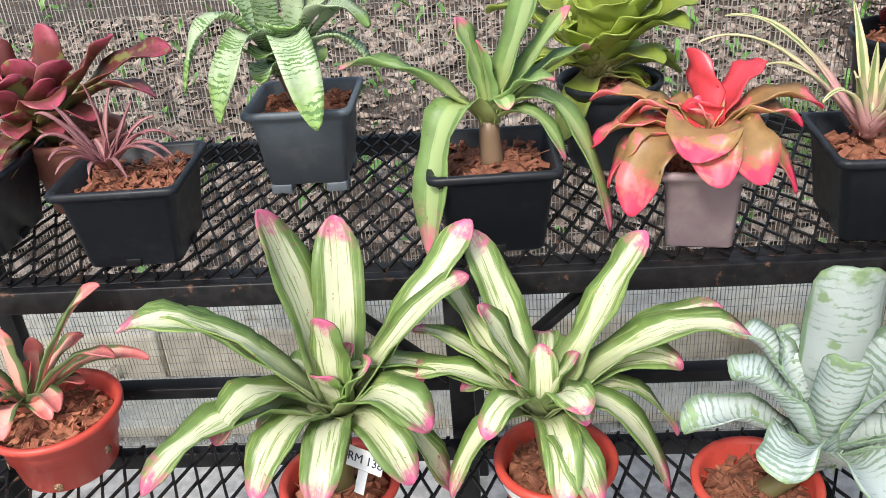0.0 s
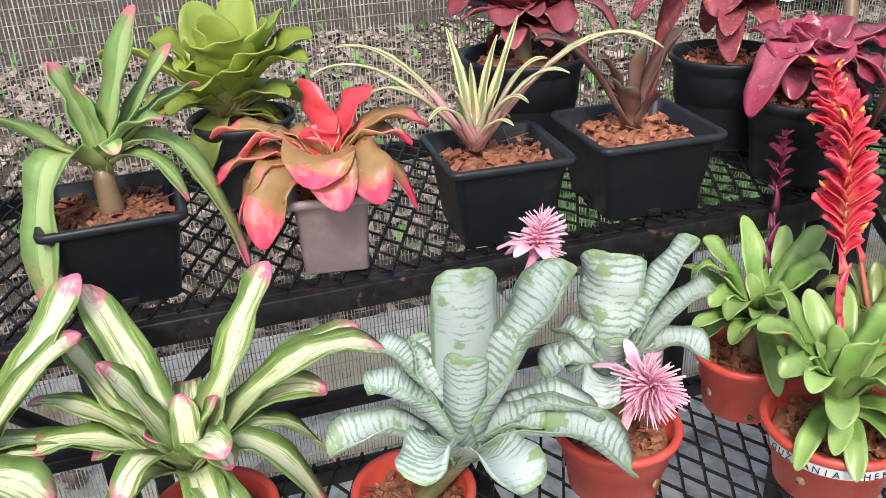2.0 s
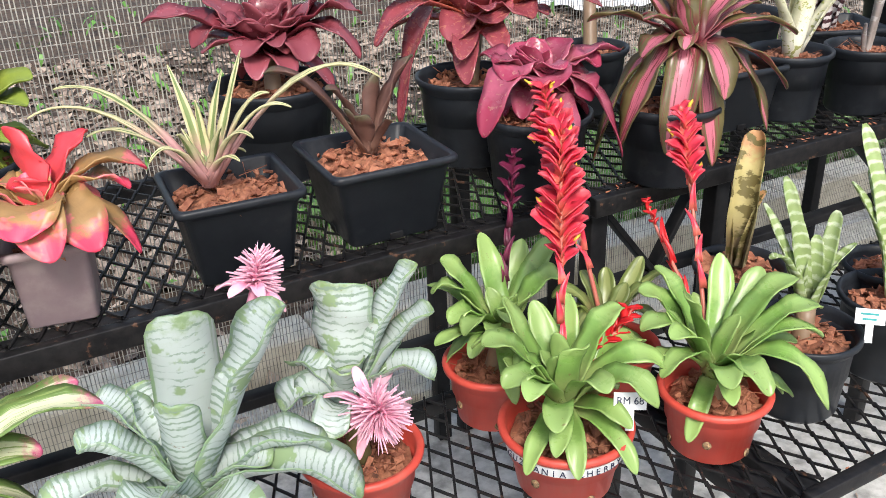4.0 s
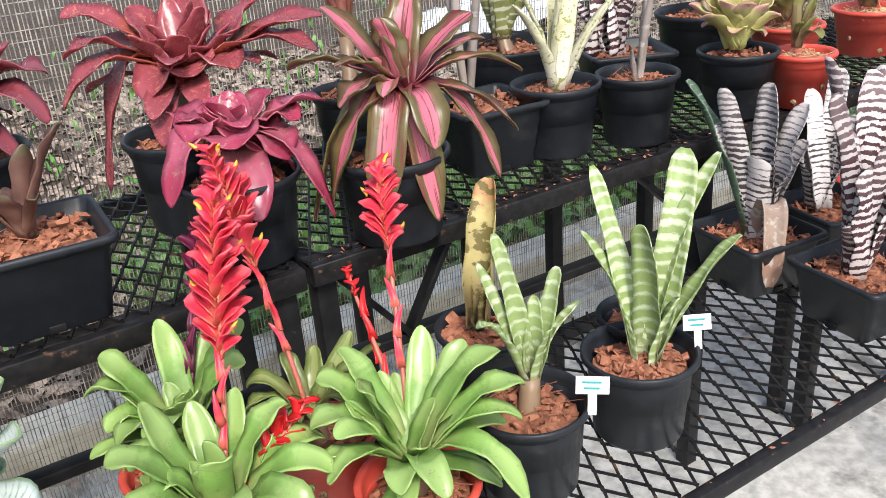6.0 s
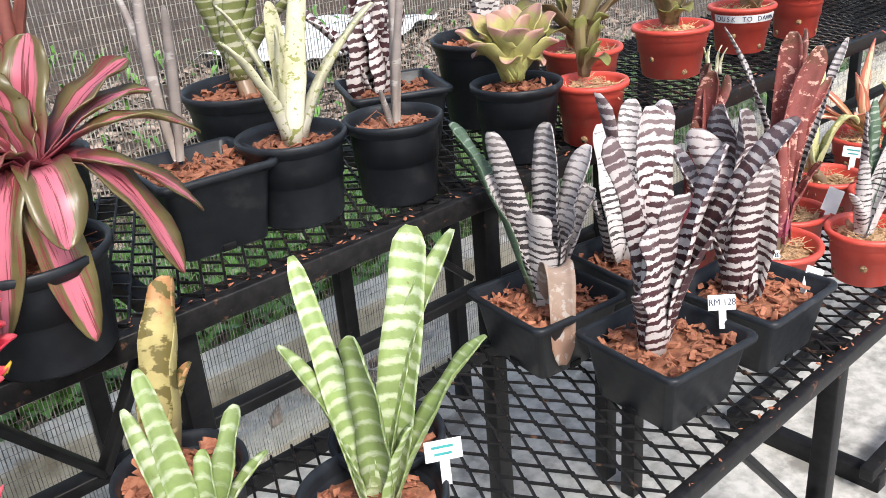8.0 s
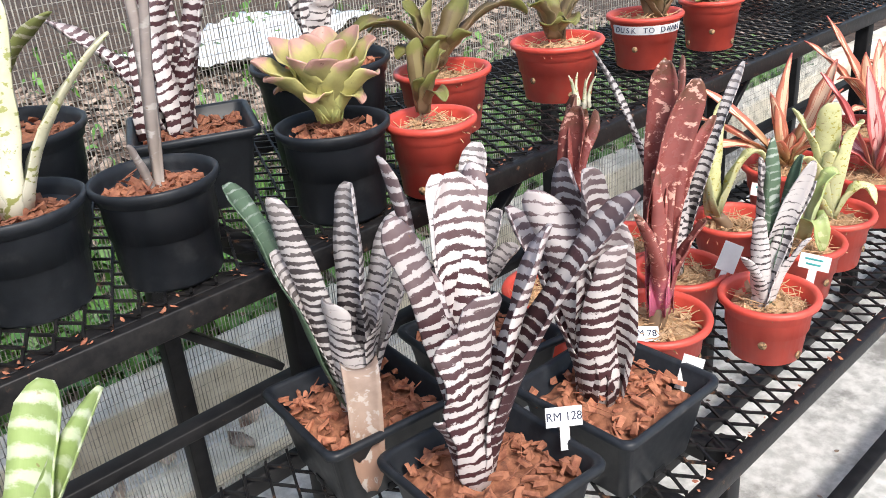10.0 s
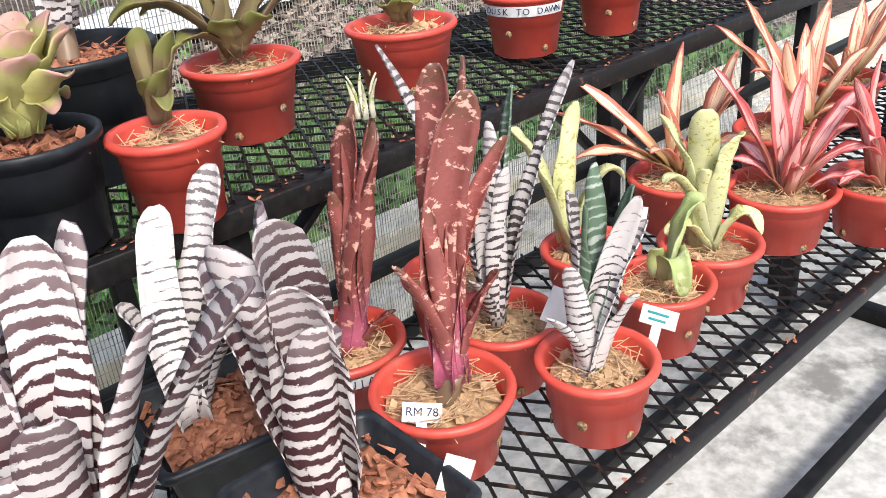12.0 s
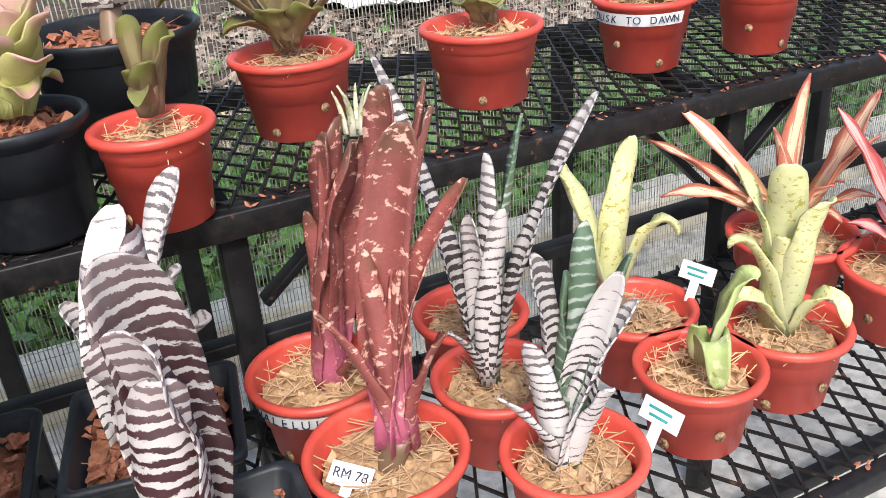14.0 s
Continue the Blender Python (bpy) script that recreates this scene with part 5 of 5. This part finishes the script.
potted("limegreen", "square", (0.172, 1.147, 0.855), 2, 0.13, 0.185, (-0.003, -0.000, 0.172), "husk",
       "lime green bromeliad with pink tips in black square pot",
       [(-0.195, -0.021, 0.090, 0.050, 0.045), (-0.039, 0.030, 0.139, 0.000, 0.050), (0.079, 0.030, 0.198, 0.000, 0.055),
        (0.114, 0.020, 0.147, 0.000, 0.040), (0.142, 0.031, 0.086, 0.030, 0.045), (0.164, -0.049, -0.155, 0.130, 0.040),
        (-0.087, -0.090, -0.170, 0.130, 0.060), (0.027, -0.060, 0.036, 0.030, 0.030), (0.101, -0.050, -0.044, 0.050, 0.028)])

potted("greenros", "black", (0.371, 1.414, 0.855), 0, 0.142, 0.176, (-0.021, 0.003, 0.144), "husk",
       "large lime green rosette bromeliad in black pot",
       [(-0.104, 0.029, 0.122, 0.050, 0.060), (-0.178, 0.049, 0.102, 0.060, 0.050), (-0.026, 0.059, 0.176, 0.000, 0.070),
        (0.052, 0.048, 0.186, 0.000, 0.070), (0.113, 0.010, 0.159, 0.000, 0.070), (0.148, -0.041, 0.120, 0.040, 0.060),
        (0.129, -0.077, 0.087, 0.050, 0.055), (0.076, -0.104, 0.122, 0.030, 0.070), (0.008, -0.096, 0.137, 0.020, 0.075),
        (-0.039, -0.072, 0.131, 0.030, 0.065), (0.032, -0.112, 0.097, 0.030, 0.060), (0.079, -0.053, 0.155, 0.000, 0.070),
        (-0.006, -0.019, 0.167, 0.000, 0.070), (-0.062, -0.035, 0.086, 0.050, 0.050)])

potted("red", "mauve", (0.458, 1.113, 0.855), -10, 0.118, 0.125, (-0.005, 0.001, 0.141), "husk",
       "red and olive bromeliad in mauve square pot",
       [(-0.012, 0.034, 0.118, 0.000, 0.050), (-0.140, 0.067, 0.041, 0.040, 0.040), (0.084, 0.030, 0.095, 0.030, 0.040),
        (0.141, -0.036, 0.049, 0.050, 0.045), (0.114, -0.050, 0.032, 0.040, 0.040), (-0.145, 0.017, -0.011, 0.040, 0.045),
        (-0.124, -0.009, -0.060, 0.050, 0.045), (-0.102, -0.067, -0.076, 0.060, 0.055), (-0.031, -0.106, 0.013, 0.040, 0.072),
        (0.000, -0.114, -0.019, 0.050, 0.055), (0.054, -0.107, -0.021, 0.050, 0.055), (0.107, -0.079, -0.049, 0.050, 0.028),
        (-0.009, -0.018, 0.062, 0.000, 0.045), (-0.102, 0.026, 0.020, 0.050, 0.040)])

potted("variegated", "square", (0.711, 1.133, 0.855), -3, 0.13, 0.190, (-0.023, 0.017, 0.121), "husk",
       "variegated cream and pink striped bromeliad in square pot",
       [(-0.216, 0.098, 0.116, 0.070, 0.018), (-0.172, 0.133, 0.143, 0.060, 0.018), (-0.151, 0.025, 0.097, 0.050, 0.018),
        (-0.020, 0.064, 0.171, 0.000, 0.026), (0.080, 0.030, 0.184, 0.000, 0.026), (0.239, -0.109, 0.147, 0.100, 0.022),
        (0.110, -0.083, 0.121, 0.060, 0.020), (-0.086, -0.049, 0.069, 0.050, 0.018), (0.052, 0.042, 0.156, 0.000, 0.024),
        (0.093, -0.043, 0.135, 0.050, 0.020), (0.002, 0.021, 0.125, 0.000, 0.024), (0.055, -0.069, 0.082, 0.050, 0.020),
        (0.019, -0.042, 0.099, 0.010, 0.024), (-0.042, -0.036, 0.096, 0.030, 0.020)])

potted("brown", "square", (0.949, 1.144, 0.855), -2, 0.13, 0.210, (-0.003, 0.008, 0.119), "husk",
       "dark brown bromeliad in black square pot",
       [(0.019, -0.064, 0.068, 0.020, 0.020), (-0.138, 0.063, 0.136, 0.060, 0.030), (0.084, -0.005, 0.147, 0.030, 0.035),
        (-0.043, -0.013, 0.086, 0.000, 0.030), (0.030, 0.019, 0.123, 0.000, 0.035), (-0.065, -0.004, 0.116, 0.040, 0.025),
        (-0.025, -0.033, 0.075, 0.000, 0.035)])

potted("maroon", "black", (0.899, 1.474, 0.855), 0, 0.174, 0.236, (0.008, 0.024, 0.216), "husk",
       "large dark maroon bromeliad in tall black pot",
       [(-0.205, 0.071, 0.073, 0.050, 0.060), (-0.136, 0.007, 0.030, 0.060, 0.050), (-0.091, 0.063, 0.108, 0.000, 0.060),
        (0.035, 0.039, 0.137, 0.000, 0.060), (0.122, -0.022, 0.118, 0.000, 0.060), (0.136, -0.106, -0.005, 0.070, 0.050),
        (0.038, -0.105, 0.003, 0.050, 0.060), (-0.069, -0.078, 0.020, 0.040, 0.060), (0.160, -0.073, 0.066, 0.050, 0.060),
        (-0.082, -0.017, 0.065, 0.020, 0.060), (0.023, -0.076, 0.063, 0.020, 0.060)])

potted("maroonspeck", "black", (1.240, 1.337, 0.855), 0, 0.166, 0.207, (0.029, 0.021, 0.241), "husk",
       "burgundy bromeliad with speckled red centre",
       [(-0.164, 0.062, 0.125, 0.060, 0.050), (-0.177, 0.046, 0.063, 0.060, 0.050), (-0.198, 0.024, -0.011, 0.080, 0.050),
        (-0.158, 0.023, -0.163, 0.160, 0.040), (-0.055, 0.067, 0.128, 0.000, 0.060), (0.045, 0.043, 0.165, 0.000, 0.070),
        (0.136, -0.033, 0.130, 0.000, 0.060), (0.208, -0.122, 0.091, 0.040, 0.050), (0.178, -0.151, 0.041, 0.060, 0.050),
        (-0.087, -0.065, -0.002, 0.050, 0.060), (-0.016, -0.106, 0.030, 0.030, 0.065), (0.047, -0.120, 0.031, 0.040, 0.060),
        (-0.058, -0.012, 0.071, 0.000, 0.070), (0.062, -0.071, 0.078, 0.000, 0.070)])

potted("purple", "black", (1.254, 1.132, 0.855), 0, 0.142, 0.196, (0.008, 0.016, 0.173), "husk",
       "purple pink bromeliad with broad drooping leaves",
       [(-0.064, 0.072, 0.054, 0.040, 0.060), (0.012, 0.051, 0.071, 0.020, 0.060), (0.075, 0.014, 0.075, 0.020, 0.060),
        (0.135, -0.056, 0.057, 0.050, 0.055), (0.083, -0.072, 0.043, 0.050, 0.050), (0.095, -0.126, -0.104, 0.130, 0.045),
        (-0.023, -0.126, -0.077, 0.060, 0.050), (-0.118, -0.023, -0.059, 0.120, 0.050), (-0.075, -0.025, 0.031, 0.060, 0.060),
        (0.046, -0.097, -0.006, 0.060, 0.060), (-0.030, -0.098, 0.029, 0.040, 0.065), (-0.017, 0.010, 0.038, 0.020, 0.060)])

potted("stripe", "black", (1.480, 1.051, 0.855), 0, 0.142, 0.191, (0.025, -0.010, 0.231), "husk",
       "maroon bromeliad with pink centre stripes, arching leaves",
       [(0.047, 0.035, 0.144, 0.000, 0.045), (-0.067, 0.114, 0.128, 0.030, 0.042), (0.143, 0.006, 0.099, 0.020, 0.038),
        (0.179, -0.073, 0.011, 0.060, 0.030), (0.157, -0.086, -0.079, 0.060, 0.028), (0.115, -0.090, -0.146, 0.100, 0.038),
        (-0.003, -0.085, -0.190, 0.120, 0.042), (-0.092, -0.070, -0.159, 0.120, 0.046), (-0.011, -0.104, -0.066, 0.060, 0.046),
        (-0.143, -0.006, -0.149, 0.110, 0.046), (-0.147, 0.060, -0.196, 0.120, 0.035), (-0.141, 0.101, 0.045, 0.050, 0.035),
        (-0.116, -0.017, 0.002, 0.050, 0.040), (0.160, -0.001, 0.057, 0.040, 0.030), (-0.018, 0.029, 0.113, 0.020, 0.040)])

potted("stalk", "square", (1.786, 1.223, 0.855), -5, 0.13, 0.190, (-0.018, 0.027, 0.129), "husk",
       "tall bare stemmed bromeliad in black square pot",
       [(0.002, -0.001, 0.311, 0.000, 0.032), (0.012, -0.035, 0.234, 0.000, 0.030), (-0.024, 0.083, 0.309, 0.000, 0.020)])

potted("redstem", "black", (1.625, 1.464, 0.855), 0, 0.142, 0.170, (0.027, 0.046, 0.233), "husk",
       "reddish upright bromeliad in black pot",
       [(-0.052, 0.067, 0.167, 0.000, 0.025), (0.011, -0.009, 0.183, 0.000, 0.025), (0.040, -0.032, 0.181, 0.000, 0.025),
        (-0.039, 0.006, 0.105, 0.020, 0.025)])

potted("creamspot", "black", (1.936, 1.189, 0.855), 0, 0.142, 0.180, (0.005, -0.002, 0.130), "husk",
       "cream spotted tubular bromeliad in black pot",
       [(-0.064, 0.065, 0.215, 0.040, 0.040), (-0.091, 0.021, 0.168, 0.040, 0.045), (-0.008, 0.003, 0.216, 0.010, 0.045),
        (0.041, -0.014, 0.251, 0.000, 0.050), (0.146, -0.051, 0.193, 0.030, 0.045), (-0.020, -0.025, 0.186, 0.000, 0.040)])

potted("greyzeb", "black", (2.011, 1.437, 0.855), 0, 0.174, 0.252, (0.000, 0.025, 0.188), "husk",
       "green grey banded bromeliad in wide black pot",
       [(-0.012, 0.010, 0.205, 0.020, 0.050), (0.067, -0.060, 0.216, 0.000, 0.050), (0.092, -0.108, 0.142, 0.020, 0.040),
        (0.001, -0.041, 0.157, 0.000, 0.050), (-0.043, 0.039, 0.173, 0.040, 0.045)])

potted("stalk", "black", (2.095, 1.126, 0.855), 0, 0.142, 0.168, (-0.001, 0.001, 0.120), "husk",
       "slender grey tube bromeliad in black pot",
       [(0.015, -0.013, 0.286, 0.000, 0.030), (0.037, -0.033, 0.284, 0.000, 0.026), (-0.029, -0.014, 0.070, 0.030, 0.018)])

potted("zebradark", "square", (2.271, 1.349, 0.855), -25, 0.13, 0.200, (-0.017, 0.018, 0.113), "husk",
       "purple and white zebra bromeliad in square tray pot",
       [(0.038, 0.103, 0.282, 0.000, 0.070), (0.074, 0.036, 0.263, 0.000, 0.075), (0.125, 0.015, 0.259, 0.000, 0.050),
        (-0.097, 0.176, 0.179, 0.040, 0.040), (0.064, -0.020, 0.153, 0.000, 0.060), (0.012, 0.027, 0.156, 0.000, 0.060)])

potted("pinkros", "black", (2.371, 1.107, 0.855), 0, 0.142, 0.171, (0.004, 0.008, 0.139), "husk",
       "yellow green rosette bromeliad with pink centre",
       [(-0.077, 0.068, 0.098, 0.010, 0.050), (-0.038, 0.074, 0.124, 0.000, 0.050), (0.066, -0.045, 0.115, 0.010, 0.050),
        (0.061, -0.014, 0.131, 0.000, 0.050), (0.041, 0.044, 0.128, 0.000, 0.050), (-0.064, -0.010, 0.109, 0.000, 0.050),
        (0.003, -0.070, 0.100, 0.000, 0.050), (-0.043, -0.056, 0.107, 0.000, 0.050), (-0.020, 0.044, 0.121, 0.000, 0.050),
        (0.020, -0.018, 0.118, 0.000, 0.050), (0.004, 0.036, 0.125, 0.000, 0.050), (-0.087, 0.024, 0.077, 0.020, 0.045),
        (0.040, -0.075, 0.071, 0.020, 0.045)])

potted("zebra", "black", (2.516, 1.323, 0.855), 0, 0.182, 0.242, (0.012, 0.022, 0.212), "husk",
       "white and black banded bromeliad in large black pot",
       [(-0.038, 0.053, 0.109, 0.020, 0.040), (0.022, 0.037, 0.135, 0.000, 0.050), (0.074, -0.019, 0.111, 0.020, 0.050),
        (0.007, -0.044, 0.069, 0.000, 0.050)])

potted("browngreen", "red", (2.514, 1.051, 0.855), 0, 0.12, 0.146, (0.003, 0.015, 0.124), "husk",
       "small brown green bromeliad in red pot",
       [(-0.002, 0.001, 0.115, 0.020, 0.025), (0.031, -0.014, 0.106, 0.000, 0.028), (0.044, -0.009, 0.086, 0.030, 0.025),
        (0.004, -0.035, 0.069, 0.000, 0.030)], coir=1)

potted("browngreen", "red", (2.749, 1.268, 0.855), 0, 0.12, 0.186, (0.002, 0.014, 0.120), "husk",
       "olive brown bromeliad with long arching leaves",
       [(-0.165, 0.043, 0.077, 0.070, 0.045), (-0.114, 0.052, 0.080, 0.050, 0.045), (0.170, -0.078, 0.072, 0.070, 0.040),
        (-0.031, 0.047, 0.123, 0.000, 0.050), (0.029, 0.031, 0.126, 0.000, 0.050), (0.081, -0.004, 0.111, 0.020, 0.050),
        (-0.041, -0.047, 0.068, 0.000, 0.045), (0.020, -0.075, 0.066, 0.010, 0.045)], coir=1)

potted("browngreen", "red", (3.042, 1.231, 0.855), 0, 0.12, 0.194, (0.009, 0.010, 0.118), "husk",
       "olive brown rosette bromeliad in red pot",
       [(-0.052, 0.024, 0.070, 0.030, 0.045), (0.001, 0.033, 0.087, 0.000, 0.050), (0.051, -0.001, 0.079, 0.020, 0.050),
        (0.072, -0.033, 0.065, 0.050, 0.040), (-0.052, -0.031, 0.040, 0.010, 0.045), (-0.006, -0.052, 0.038, 0.010, 0.045)], coir=1)

potted("browngreen", "red", (3.350, 1.228, 0.855), 0, 0.12, 0.175, (0.029, -0.022, 0.102), "husk",
       "brown bromeliad in labelled red pot",
       [(-0.081, 0.072, 0.117, 0.030, 0.040), (-0.008, 0.007, 0.140, 0.000, 0.050), (0.058, -0.052, 0.109, 0.030, 0.040)], coir=1, band=4)

potted("browngreen", "red", (3.567, 1.188, 0.855), 0, 0.12, 0.155, (0.000, 0.000, 0.098), "husk",
       "brown bromeliad in red plastic pot",
       [(-0.012, 0.010, 0.073, 0.030, 0.040), (0.046, -0.041, 0.100, 0.000, 0.050)], coir=1)

potted("none", "orange", (4.216, 1.422, 0.855), 0, 0.11, 0.140, (0.000, 0.000, 0.088), "husk",
       "orange plastic pot with coir",
       [], coir=1)

potted("none", "black", (4.291, 1.251, 0.855), 0, 0.142, 0.172, (0.000, 0.000, 0.120), "husk",
       "black plastic pot with bark",
       [])
